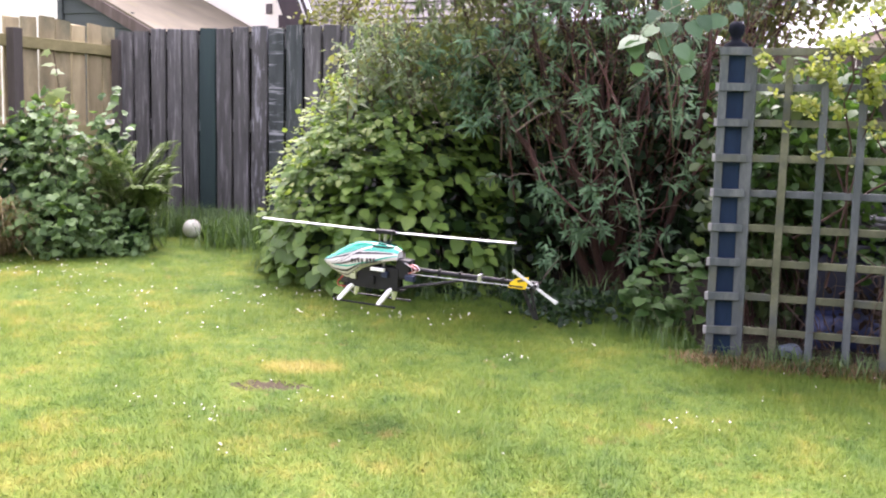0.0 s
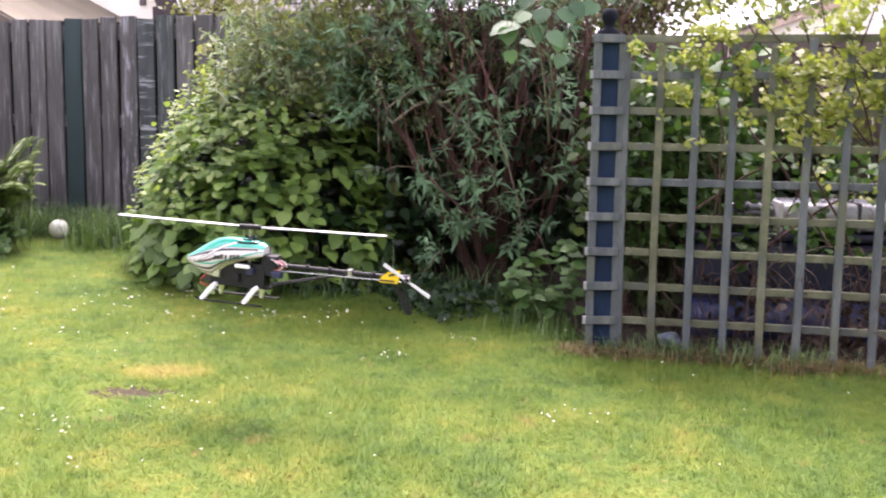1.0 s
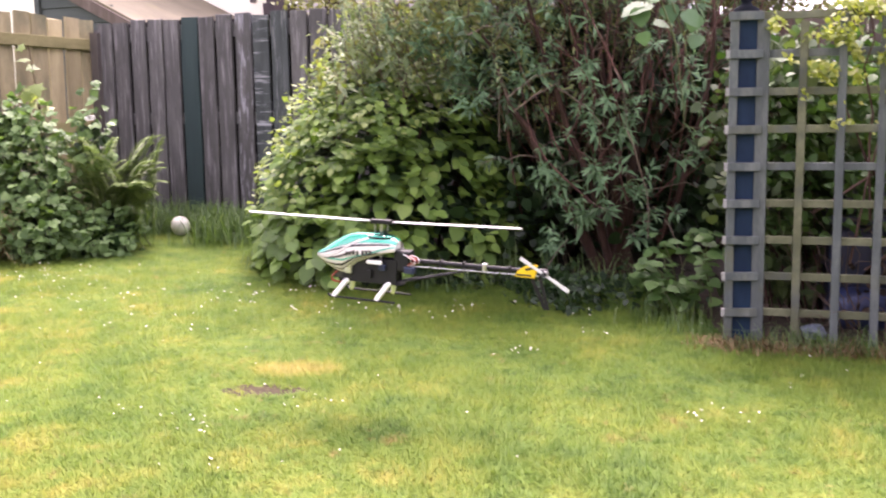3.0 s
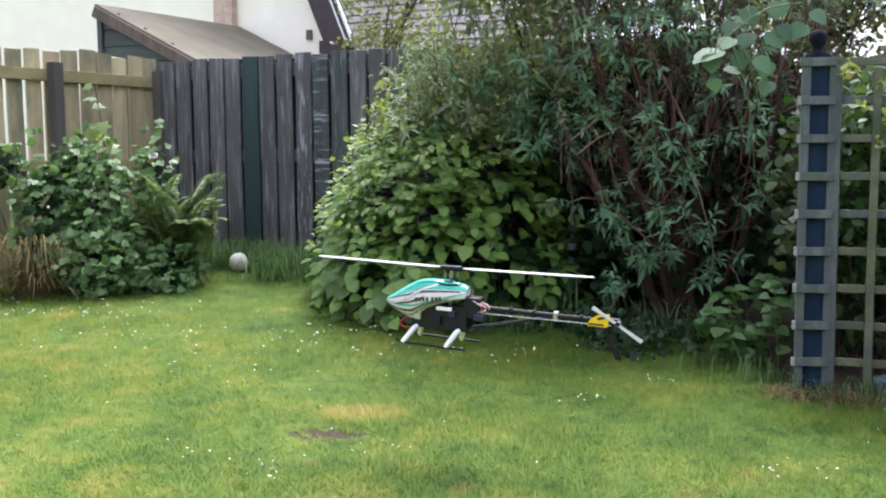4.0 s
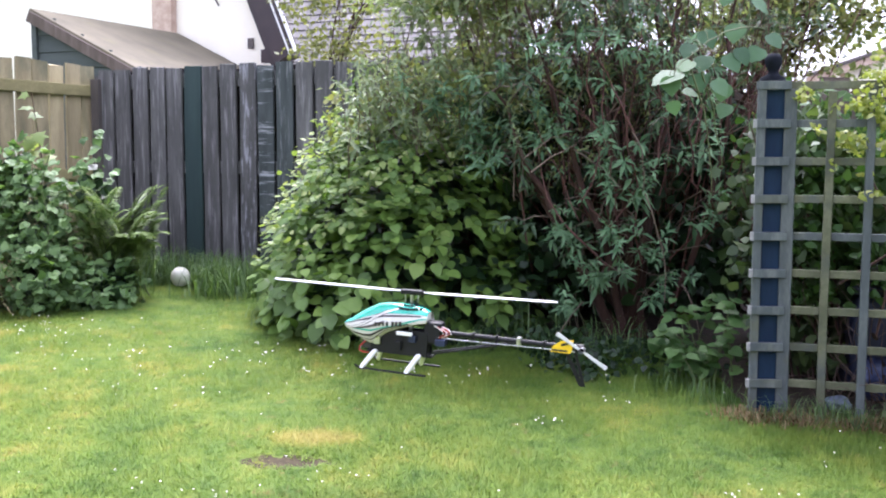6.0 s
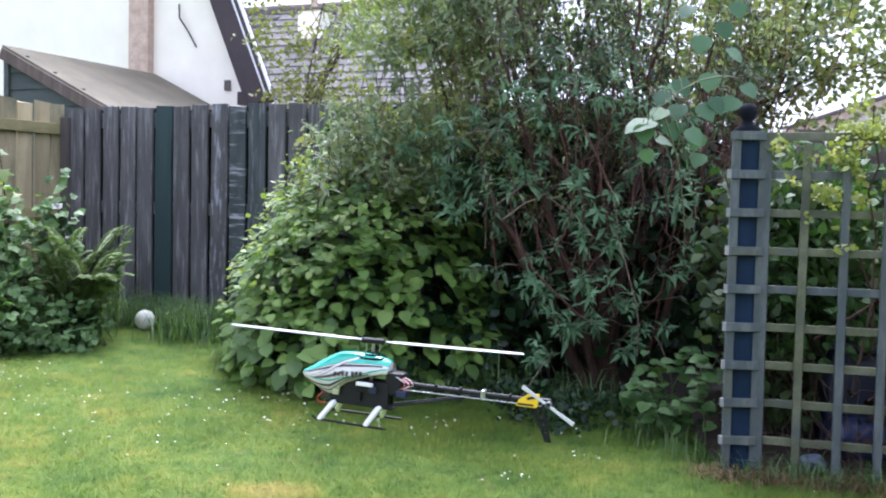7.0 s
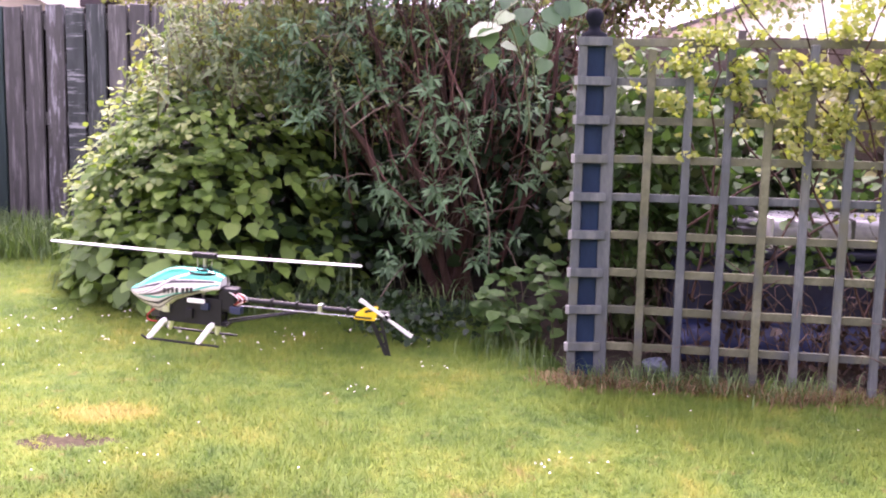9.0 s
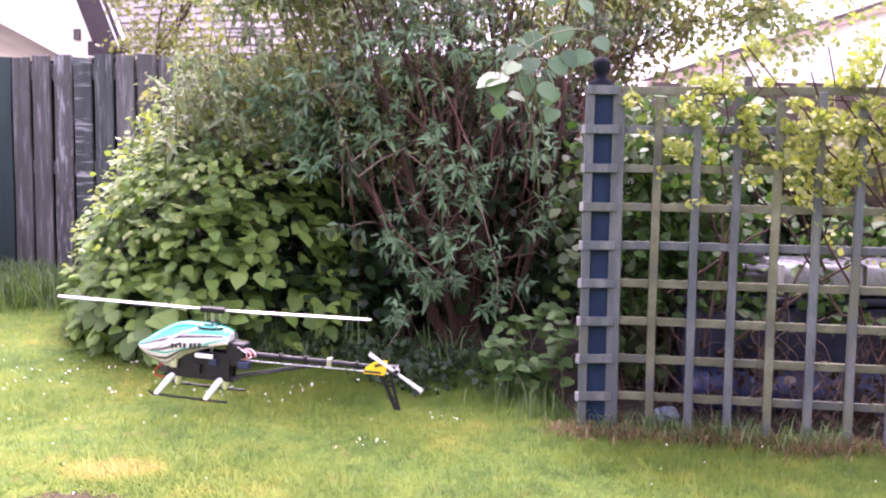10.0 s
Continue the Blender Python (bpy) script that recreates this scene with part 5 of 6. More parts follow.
for k in range(22):
    b = np.array((2.2, 7.2, rng.uniform(1.3, 1.75)))
    e = b + np.array((rng.uniform(-1.0, 1.5), rng.uniform(-0.7, 0.3), rng.uniform(0.25, 1.7)))
    ln = curve_line(b, e, (0, 0, 0.12), 9, 0.04)
    rl.append((ln, np.linspace(0.012, 0.003, 9)))
    for j in range(9):
        i = rng.integers(2, 9)
        tw = curve_line(ln[i], ln[i] + rng.normal(0, 0.2, 3), (0, 0, 0.02), 5, 0.012)
        rl.append((tw, np.linspace(0.003, 0.0012, 5)))
        rt += [tw[2], tw[3], tw[4]]
place("trunk", tubes("trunk", rl, M_BARK, 5), rtree)
rt = np.array(rt)
at = np.repeat(rt, 9, 0) + rng.normal(0, 0.06, (len(rt) * 9, 3))
lv, lf = leaves(BROAD, at, rng.normal(0, 1, at.shape), rng.normal(0, 0.6, at.shape) + np.array([[0, -0.3, 1]]), rng.uniform(0.03, 0.055, len(at)))
place("crown", quick_mesh("crown", lv, lf, M_SPARSE, True), rtree)


def airy(p):
    """Clumps with gaps of sky, and an open window low above the trellis."""
    gaps = np.array([noise.noise(Vector((a * 2.6, b * 2.6, c * 2.6))) for a, b, c in p])
    clear = ((p[:, 0] - 2.62) / 0.45) ** 2 + ((p[:, 2] - 1.92) / 0.2) ** 2 < 1 + gaps
    return (gaps > -0.08) & ~clear


cloud(9000, (1.0, 6.7, 1.0), (4.4, 7.6, 3.6), 0.05, BROAD, M_GREY, "side_foliage", rtree, 0.6, airy)
cloud(3600, (1.9, 6.7, 1.9), (3.7, 7.5, 2.9), 0.05, BROAD, M_GREY, "loose_foliage", rtree, 0.6, None, "", 6.0)

# golden climber over the trellis
rng = np.random.default_rng(14)
gold = new("golden_climber")
tagged(gold, "golden-leaved climber sprawling over the trellis top", "climbing plant")
TU = np.array((math.cos(radians(TYAW)), math.sin(radians(TYAW)), 0))
TN = np.array((TU[1], -TU[0], 0)) * 1.0
T0 = np.array((1.410, 4.262, 0))
n = 21000
a = rng.uniform(0, 1, n) ** 0.8 * 2.0
centre = 1.29 + 0.06 * a + 0.03 * np.sin(a * 5)
half = 0.07 + 0.22 * np.minimum(a, 1.2)
z = centre + half * np.clip(rng.normal(-0.08, 0.72, n), -2.4, 1.5)
gapn = np.array([noise.noise(Vector((q * 11.0, w * 13.0, 1.7))) for q, w in zip(a, z)])
ok = gapn > 0.42 - 0.42 * a
a, z = a[ok], z[ok]
sprig_a, sprig_z = rng.uniform(0.15, 1.9, 5000), rng.uniform(0.98, 1.42, 5000)
few = np.array([noise.noise(Vector((q * 6.5, w * 6.5, 8.3))) for q, w in zip(sprig_a, sprig_z)]) > 0.24
a, z = np.concatenate([a, sprig_a[few]]), np.concatenate([z, sprig_z[few]])
k = len(a)
at = T0 + TU * a[:, None] + TN * rng.normal(0.015, 0.05, k)[:, None]
at[:, 2] = z
al = unit(rng.normal(0, 1, (k, 3)) + np.array([[0, -0.4, -0.2]]))
up = unit(np.array([[0, -0.6, 0.8]]) + rng.normal(0, 0.4, (k, 3)))
lv, lf = leaves(BROAD, at, al, up, rng.uniform(0.016, 0.034, k))
place("foliage", quick_mesh("foliage", lv, lf, M_CLIMB, True), gold, None, "", "stuff")
vl = []
for k in range(16):
    b = T0 + TU * rng.uniform(0.2, 1.9) + TN * -0.03
    e = T0 + TU * rng.uniform(0.2, 1.9) + TN * rng.uniform(-0.06, 0.05)
    b[2], e[2] = rng.uniform(0.2, 1.0), rng.uniform(1.2, 1.6)
    vl.append((curve_line(b, e, (0, 0, 0.05), 8, 0.03), np.linspace(0.006, 0.003, 8)))
place("vine", tubes("vine", vl, M_BARK, 5), gold)

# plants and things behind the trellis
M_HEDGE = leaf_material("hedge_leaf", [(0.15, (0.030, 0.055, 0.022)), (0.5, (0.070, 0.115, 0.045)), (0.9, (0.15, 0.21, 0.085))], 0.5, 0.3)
hedge = new("hedge_behind_trellis")
tagged(hedge, "dark green leafy shrub behind the trellis", "shrub")
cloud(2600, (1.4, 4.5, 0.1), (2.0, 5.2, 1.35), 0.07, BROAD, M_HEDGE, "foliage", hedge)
# rear leaves darkened by colour to suggest shade behind the tank
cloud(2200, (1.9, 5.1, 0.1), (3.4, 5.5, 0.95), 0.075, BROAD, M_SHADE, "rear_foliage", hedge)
cloud(900, (1.5, 4.42, 0.5), (2.1, 4.62, 1.3), 0.055, BROAD, M_YOUNG, "spray_foliage", hedge)
cloud(1500, (1.5, 4.8, 0.75), (2.6, 5.5, 1.42), 0.07, BROAD, M_YOUNG, "upper_foliage", hedge)
cloud(420, (1.75, 4.28, 0.45), (2.9, 4.45, 0.95), 0.06, BROAD, M_YOUNG, "front_foliage", hedge)
cloud(900, (2.3, 4.6, 0.95), (3.4, 5.3, 1.5), 0.06, BROAD, M_SPARSE, "side_foliage", hedge)
for k in range(24):
    ln = curve_line((rng.uniform(1.4, 1.9), rng.uniform(4.6, 5.0), 0.06), (rng.uniform(1.35, 2.0), rng.uniform(4.5, 5.1), rng.uniform(0.7, 1.3)), (0, 0, 0.05), 7)
    place("stem", tubes("stem", [(ln, np.linspace(0.006, 0.003, 7))], M_BARK, 5), hedge)
thicket = new("dead_stems")
tagged(thicket, "tangle of dead brown stems behind the trellis", "dead stems", "", "stuff")
tangle = []
for k in range(170):
    x = rng.uniform(1.65, 3.3)
    y = 4.35 - 0.45 * (x - 1.7) + rng.uniform(-0.1, 0.25)
    e = (x + rng.uniform(-0.4, 0.4), y + rng.uniform(-0.15, 0.15), rng.uniform(0.12, 0.72))
    tangle.append((curve_line((x, y, 0.04), e, (rng.normal(0, 0.1), 0, rng.uniform(0, 0.2)), 7, 0.02), np.linspace(0.003, 0.0012, 7)))
M_DEAD = surface("dead_stem", [(0.25, (0.056, 0.034, 0.026)), (0.5, (0.128, 0.083, 0.064)), (0.75, (0.256, 0.188, 0.150))], 8, (1, 1, 1), 0.9, 0.5, 60, 0.2)
thicket_mesh = tubes("stalks", tangle, M_DEAD, 4)
place("stalks", thicket_mesh, thicket)
# fallen brown leaves, dark enough in colour to dim the tank's front
cloud(800, (1.7, 3.75, 0.05), (3.3, 4.5, 0.36), 0.05, BROAD, M_UNDER, "leaf_litter", thicket, 0.6, lambda p: p[:, 1] > 4.36 - 0.54 * (p[:, 0] - 1.55))


# ---- covered tank behind the trellis ----
M_TANK = surface("blue_plastic", [(0.3, (0.005, 0.008, 0.032)), (0.7, (0.012, 0.02, 0.065))], 4, (1, 1, 1), 0.45, 0.1, 60, 0.0, wear=(0.05, 0.07, 0.13), wear_scale=5, wear_at=(0.6, 0.8))
M_COVER = surface("grey_sheet", [(0.3, (0.271, 0.279, 0.310)), (0.7, (0.403, 0.411, 0.442))], 6, (1, 1, 1), 0.28, 0.5, 30, 0.0, coat=0.4, toned=False)
M_SMOKE = surface("smoked_plastic", [(0.3, (0.05, 0.055, 0.065)), (0.7, (0.10, 0.105, 0.12))], 6, (1, 1, 1), 0.2, 0.1, 30, 0.0, coat=0.6)
tank = new("garden_tank")
tank.matrix_basis = pose(2.58, 4.60, 0.02, 0, 0, -12)
tagged(tank, "dark blue plastic tank with a glossy grey cover", "tank")
part("body", box((0, 0, 0.29), (1.5, 0.5, 0.46), None, 0.07), M_TANK, tank, "", True)
part("rim", box((0, 0, 0.535), (1.52, 0.52, 0.035), None, 0.012), M_TANK, tank)
part("cover", box((0.2, 0, 0.625), (1.06, 0.46, 0.13), None, 0.05), M_COVER, tank, "glossy grey plastic cover", True)
part("end_cover", box((-0.52, 0, 0.625), (0.36, 0.46, 0.13), None, 0.05), M_SMOKE, tank, "smoked grey end cover", True)
for k in (-0.325, 0.02, 0.36):
    part("strap", box((k, 0, 0.625), (0.016, 0.47, 0.136), None, 0.006), M_WHITE if k < 0 else M_SMOKE, tank)
# the paler blue patches put the plastic's sheen into its colour
M_TARP = surface("blue_sheeting", [(0.3, (0.014, 0.024, 0.079)), (0.7, (0.036, 0.053, 0.144))], 7, (1, 1, 1), 0.35, 0.6, 40, 0.0, wear=(0.12, 0.15, 0.30), wear_scale=9, wear_at=(0.58, 0.75), toned=False)
bm = bmesh.new()
bmesh.ops.create_grid(bm, x_segments=60, y_segments=8, size=0.5)
for v in bm.verts:
    x, y = v.co.x * 1.36 - 0.04, v.co.y + 0.5
    bulge = 0.05 * math.sin(math.pi * min(1.0, max(0.0, y))) + 0.012 * noise.noise(Vector((x * 9, y * 2, 3.0)))
    v.co = (x, -0.262 - bulge, 0.05 + 0.19 * y + 0.02 * noise.noise(Vector((x * 4, 0, 7.0))))
bmesh.ops.solidify(bm, geom=bm.faces[:], thickness=0.003)
part("sheeting", bm, M_TARP, tank, "creased blue plastic sheeting", True)
part("lid_bar", box((-0.5, 0.1, 0.70), (0.36, 0.04, 0.03), None, 0.008), M_SMOKE, tank)

rng = np.random.default_rng(17)
# small things behind the trellis
M_BAG = surface("pale_blue_plastic", [(0.3, (0.088, 0.110, 0.174)), (0.7, (0.165, 0.193, 0.261))], 14, (1, 1, 1), 0.4, 0.5, 60, 0.0, toned=False)
bm = bmesh.new()
bmesh.ops.create_icosphere(bm, subdivisions=3, radius=0.05)
for v in bm.verts:
    v.co *= 1 + 0.30 * noise.noise(v.co * 28) + 0.12 * noise.noise(v.co * 70)
    v.co.z = max(v.co.z * 0.7, -0.030)
bag = part("plastic_bag", bm, M_BAG)
bag.matrix_basis = pose(1.676, 4.33, on_ground(1.676, 4.33) + 0.026, 0, 0, 25)
tagged(bag, "crumpled pale blue plastic bag behind the trellis foot", "bag")
stake = part("garden_stake", box((0, 0, 0.72), (0.036, 0.022, 1.45), None, 0.003), M_GREYPOST)
stake.matrix_basis = pose(2.28, 5.05, on_ground(2.28, 5.05), 0, 1.0, -10)
tagged(stake, "thin weathered wooden stake behind the tank", "stake")

# ---- side bed: brambles, fern, dry tuft, sapling, ball ----
bramble = new("bramble_bush")
tagged(bramble, "leafy bramble bush with grey-green leaves by the fence", "shrub")
bl, bp, bn = [], [], []
mounds = [((-2.88, 6.55, 0.76), (0.20, 0.16, 0.36), 80), ((-2.56, 6.62, 0.70), (0.25, 0.22, 0.42), 270), ((-2.24, 6.78, 0.90), (0.13, 0.12, 0.30), 46),
          ((-2.48, 6.42, 0.36), (0.28, 0.22, 0.26), 250), ((-2.16, 6.52, 0.24), (0.24, 0.13, 0.11), 90), ((-3.2, 6.62, 0.98), (0.16, 0.14, 0.16), 45), ((-2.72, 6.7, 1.02), (0.15, 0.12, 0.14), 50), ((-2.86, 6.34, 0.50), (0.17, 0.08, 0.10), 26), ((-2.08, 6.70, 0.32), (0.19, 0.13, 0.17), 80)]
for c, r, count in mounds:
    c, r = np.array(c), np.array(r)
    count = int(count * 1.9)
    d = unit(rng.normal(0, 1, (count, 3)))
    lump = 1 + 0.4 * np.array([noise.noise(Vector(tuple(q * 2.4 + c))) for q in d])
    bp.append(c + d * r * (lump * rng.uniform(0.5, 1.2, count))[:, None])
    bn.append(d)
    for k in range(count // 16):
        e = bp[-1][rng.integers(0, count)]
        b = np.array((c[0] + rng.normal(0, 0.1), c[1] + rng.normal(0, 0.08), 0.12))
        bl.append((curve_line(b, e, (0, 0, 0.06), 8, 0.02), np.linspace(0.005, 0.002, 8)))
for q in bl:
    place("cane", tubes("cane", [q], M_STALK, 5), bramble)
bp, bn = np.concatenate(bp), np.concatenate(bn)
bp[:, 2] = np.maximum(bp[:, 2], 0.17)
# three leaflets from each point
at, dirs, faces_to, size = [], [], [], []
for q, nn in zip(bp, bn):
    out = unit(nn * (0.6, 0.6, 0.2) + np.array((0, -0.3, -0.1)) + rng.normal(0, 0.6, 3))
    up = unit(np.array((0, -0.55, 0.9)) + nn * 0.3 + rng.normal(0, 0.38, 3))
    across = unit(np.cross(out, up))
    sz = rng.uniform(0.030, 0.064)
    for turn, k in ((0, 1.15), (0.95, 0.9), (-0.95, 0.9)):
        at.append(q), dirs.append(out * math.cos(turn) + across * math.sin(turn)), faces_to.append(up), size.append(sz * k)
lv, lf = leaves(HEART, np.array(at), np.array(dirs), np.array(faces_to), np.array(size))
place("foliage", quick_mesh("foliage", lv, lf, M_RASP, True), bramble, None, "", "stuff")
# bramble's inside filled with the leaf that carries shade in its colour
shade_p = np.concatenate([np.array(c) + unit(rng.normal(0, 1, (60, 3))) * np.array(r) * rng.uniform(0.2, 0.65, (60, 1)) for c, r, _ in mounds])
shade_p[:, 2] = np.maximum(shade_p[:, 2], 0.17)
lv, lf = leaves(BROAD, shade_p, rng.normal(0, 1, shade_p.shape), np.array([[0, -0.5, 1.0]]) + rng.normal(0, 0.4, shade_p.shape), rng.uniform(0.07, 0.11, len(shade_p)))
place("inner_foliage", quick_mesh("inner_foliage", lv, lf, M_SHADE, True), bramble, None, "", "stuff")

fern = new("fern")
tagged(fern, "bright green fern with arching fronds", "fern")
for k in range(82):
    a = rng.uniform(0, 2 * math.pi)
    b = np.array((-2.20 + rng.normal(0, 0.12), 6.86 + rng.normal(0, 0.06), 0.22))
    reach = rng.uniform(0.55, 1.0) * (0.75 if math.cos(a) > 0.6 else 1.0)
    e = b + np.array((math.cos(a) * 0.55 * reach + 0.08, math.sin(a) * 0.28 * reach - 0.10, rng.uniform(0.30, 0.72)))
    e[0] = min(e[0], -1.74 - 0.15 * rng.uniform())
    ln = curve_line(b, e, (0, 0, 0.14), 46, 0.0)
    tg = unit(np.gradient(ln, axis=0))
    sd = unit(np.cross(tg, np.array([[0, 0, 1.0]])))
    q, d, s = [], [], []
    for i in range(7, 46):
        ln_s = 0.058 * math.sin(math.pi * (0.10 + 0.80 * (46 - i) / 39.0)) + 0.008
        for sg in (-1, 1):
            q.append(ln[i]), d.append(sd[i] * sg + tg[i] * 0.45 + np.array((0, 0, -0.12))), s.append(ln_s)
    lv, lf = leaves(slim_shape(0.15, 0.12), np.array(q), np.array(d), np.tile(np.array([[0, -0.1, 1.0]]), (len(q), 1)) + rng.normal(0, 0.1, (len(q), 3)), np.array(s))
    tv, tf = tube_arrays(ln, np.linspace(0.004, 0.001, 46), 4)
    tf = np.concatenate([tf[:, :3], tf[:, [0, 2, 3]]]) + len(lv)
    place("frond", quick_mesh("frond", np.concatenate([lv, tv]), np.concatenate([lf, tf]), M_FERN, True), fern)

n = 1500
a = rng.uniform(0, 2 * math.pi, n)
r = np.abs(rng.normal(0, 0.10, n))
cx, cy = -2.90, 6.46
d = np.stack([np.cos(a), np.sin(a), np.zeros(n)], 1)
h, reach = rng.uniform(0.14, 0.50, n), rng.uniform(0.04, 0.40, n)
base = np.stack([cx + r * d[:, 0], cy + r * d[:, 1], np.full(n, 0.13)], 1)
sd = np.stack([-d[:, 1], d[:, 0], np.zeros(n)], 1) * rng.uniform(0.0012, 0.0024, n)[:, None]
up = np.array([[0, 0, 1.0]])
p1 = base + up * (h * 0.65)[:, None] + d * (reach * 0.3)[:, None]
p2 = base + up * (h * 0.9)[:, None] + d * (reach * 0.75)[:, None]
p3 = base + up * (h * rng.uniform(0.35, 1.0, n))[:, None] + d * (reach * 1.2)[:, None]
v = np.stack([base - sd, base + sd, p1 - sd, p1 + sd, p2 - sd, p2 + sd, p3], 1).reshape(-1, 3)
o = (np.arange(n) * 7)[:, None]
f = np.concatenate([o + np.array([t]) for t in ((0, 1, 3), (0, 3, 2), (2, 3, 5), (2, 5, 4), (4, 5, 6))], 1).reshape(-1, 3)
M_TUFT = leaf_material("tuft_blade", [(0.15, (0.10, 0.12, 0.045)), (0.4, (0.19, 0.155, 0.07)), (0.65, (0.30, 0.225, 0.11)), (0.9, (0.46, 0.38, 0.21))], 0.8, 0.2)
tuftob = place("dry_grass_tuft", quick_mesh("dry_grass_tuft", v, f, M_TUFT))
tagged(tuftob, "arching tuft of dry brown ornamental grass", "grass tuft")

sap = new("maple_sapling")
tagged(sap, "thin young maple shoot with pale lobed leaves", "sapling")
ln = curve_line((-2.62, 6.85, 0.4), (-2.62, 6.8, 1.52), (0.04, 0, 0), 9, 0.012)
place("stem", tubes("stem", [(ln, np.linspace(0.007, 0.003, 9))], M_BARK, 5), sap)
MAPLE = [(0, 0), (0.16, 0.06), (0.46, 0.02), (0.30, 0.24), (0.56, 0.48), (0.26, 0.50), (0.16, 0.66), (0, 1.0), (-0.16, 0.66), (-0.26, 0.50), (-0.56, 0.48), (-0.30, 0.24), (-0.46, 0.02), (-0.16, 0.06)]
sap_leaf = quick_mesh("leaf", np.array([(0, 0.34, 0.02)] + [(x, y, -0.10 * (x * x + y * y)) for x, y in MAPLE]), np.array([(0, 1 + i, 1 + (i + 1) % 14) for i in range(14)]), M_TIPS, True)
for k in range(14):
    b = ln[rng.integers(5, 9)] + rng.normal(0, 0.03, 3)
    dd = unit(np.array((rng.normal(-0.2, 0.8), rng.normal(-0.3, 0.4), rng.normal(-0.45, 0.3))))
    uu = unit(np.array((rng.normal(0, 0.3), -0.6, 0.9)))
    x = unit(np.cross(dd, uu))
    zz = np.cross(x, dd)
    sz = rng.uniform(0.08, 0.125)
    place("leaf", sap_leaf, sap, Matrix([[*(float(c) * sz for c in row), float(t)] for row, t in zip(np.stack([x, dd, zz], 1), b)] + [[0, 0, 0, 1]]))

M_BALL = surface("ball_skin", [(0.3, (0.52, 0.50, 0.45)), (0.7, (0.74, 0.72, 0.66))], 9, (1, 1, 1), 0.6, 0.2, 60, 0.0, wear=(0.30, 0.28, 0.2), wear_scale=14, wear_at=(0.62, 0.76), toned=False)
bm = bmesh.new()
bmesh.ops.create_uvsphere(bm, u_segments=28, v_segments=16, radius=0.068)
for v in bm.verts:
    v.co *= 1 + 0.02 * noise.noise(v.co * 40)
ball = part("ball", bm, M_BALL, None, "", True)
ball.matrix_basis = pose(-1.79, 7.21, on_ground(0, 7.21) + 0.075)
tagged(ball, "dirty white play ball in the long grass", "ball")

# ---- model helicopter ----
M_CREAM = surface("cream_canopy", [(0.3, (0.55, 0.53, 0.49)), (0.7, (0.64, 0.62, 0.58))], 8, (1, 1, 1), 0.25, 0.0, 60, 0.0, coat=0.5, toned=False)
M_TEAL = surface("green_canopy", [(0.3, (0.01, 0.30, 0.22)), (0.7, (0.02, 0.42, 0.31))], 8, (1, 1, 1), 0.22, 0.0, 60, 0.0, coat=0.6, toned=False)
M_BLACK = surface("black_carbon", [(0.3, (0.007, 0.007, 0.010)), (0.7, (0.016, 0.016, 0.021))], 30, (1, 1, 1), 0.5, 0.1, 200, 0.0, spec=0.3)
M_DARK = surface("dark_stripe", [(0.3, (0.03, 0.025, 0.035)), (0.7, (0.05, 0.045, 0.055))], 8, (1, 1, 1), 0.3, 0.0, 60, 0.0)
M_SKID = surface("white_plastic", [(0.3, (0.72, 0.72, 0.70)), (0.7, (0.82, 0.82, 0.80))], 8, (1, 1, 1), 0.4, 0.0, 60, 0.0, toned=False)
M_YELLOW = surface("yellow_fin", [(0.3, (0.72, 0.47, 0.01)), (0.7, (0.82, 0.56, 0.02))], 8, (1, 1, 1), 0.35, 0.0, 60, 0.0, toned=False)
M_ALLOY = surface("silver_alloy", [(0.3, (0.45, 0.45, 0.47)), (0.7, (0.62, 0.62, 0.64))], 20, (1, 1, 1), 0.3, 0.0, 60, 0.0, metal=0.9, toned=False)
M_BLADEW = surface("white_rotor_blade", [(0.3, (0.496, 0.504, 0.512)), (0.7, (0.592, 0.600, 0.608))], 8, (1, 1, 1), 0.35, 0.0, 60, 0.0, toned=False)
M_RED = surface("red_wire", [(0.3, (0.40, 0.03, 0.02)), (0.7, (0.55, 0.06, 0.03))], 8, (1, 1, 1), 0.5, 0.0, 60, 0.0)
M_NAVY = surface("blue_servo", [(0.3, (0.01, 0.02, 0.06)), (0.7, (0.02, 0.03, 0.10))], 8, (1, 1, 1), 0.4, 0.0, 60, 0.0)

heli = new("model_helicopter")
heli.matrix_basis = pose(-0.115, 3.50, 0.42, 1.0, 3.0, -19)
tagged(heli, "green and white radio-controlled model helicopter hovering above the lawn", "model helicopter")

# canopy: rounded sections from nose to tail; upper half green, a dark stripe, cream below
SECT = [(-0.238, 0.132, 0.004, 0.005, 0.006), (-0.228, 0.131, 0.013, 0.014, 0.014), (-0.207, 0.130, 0.024, 0.027, 0.026), (-0.18, 0.131, 0.035, 0.046, 0.040),
        (-0.15, 0.134, 0.044, 0.061, 0.056), (-0.125, 0.137, 0.048, 0.071, 0.067), (-0.108, 0.141, 0.051, 0.074, 0.058), (-0.075, 0.149, 0.053, 0.071, 0.032),
        (-0.03, 0.157, 0.053, 0.064, 0.020), (0.01, 0.163, 0.050, 0.056, 0.012), (0.05, 0.169, 0.044, 0.042, 0.007), (0.068, 0.171, 0.040, 0.032, 0.005)]


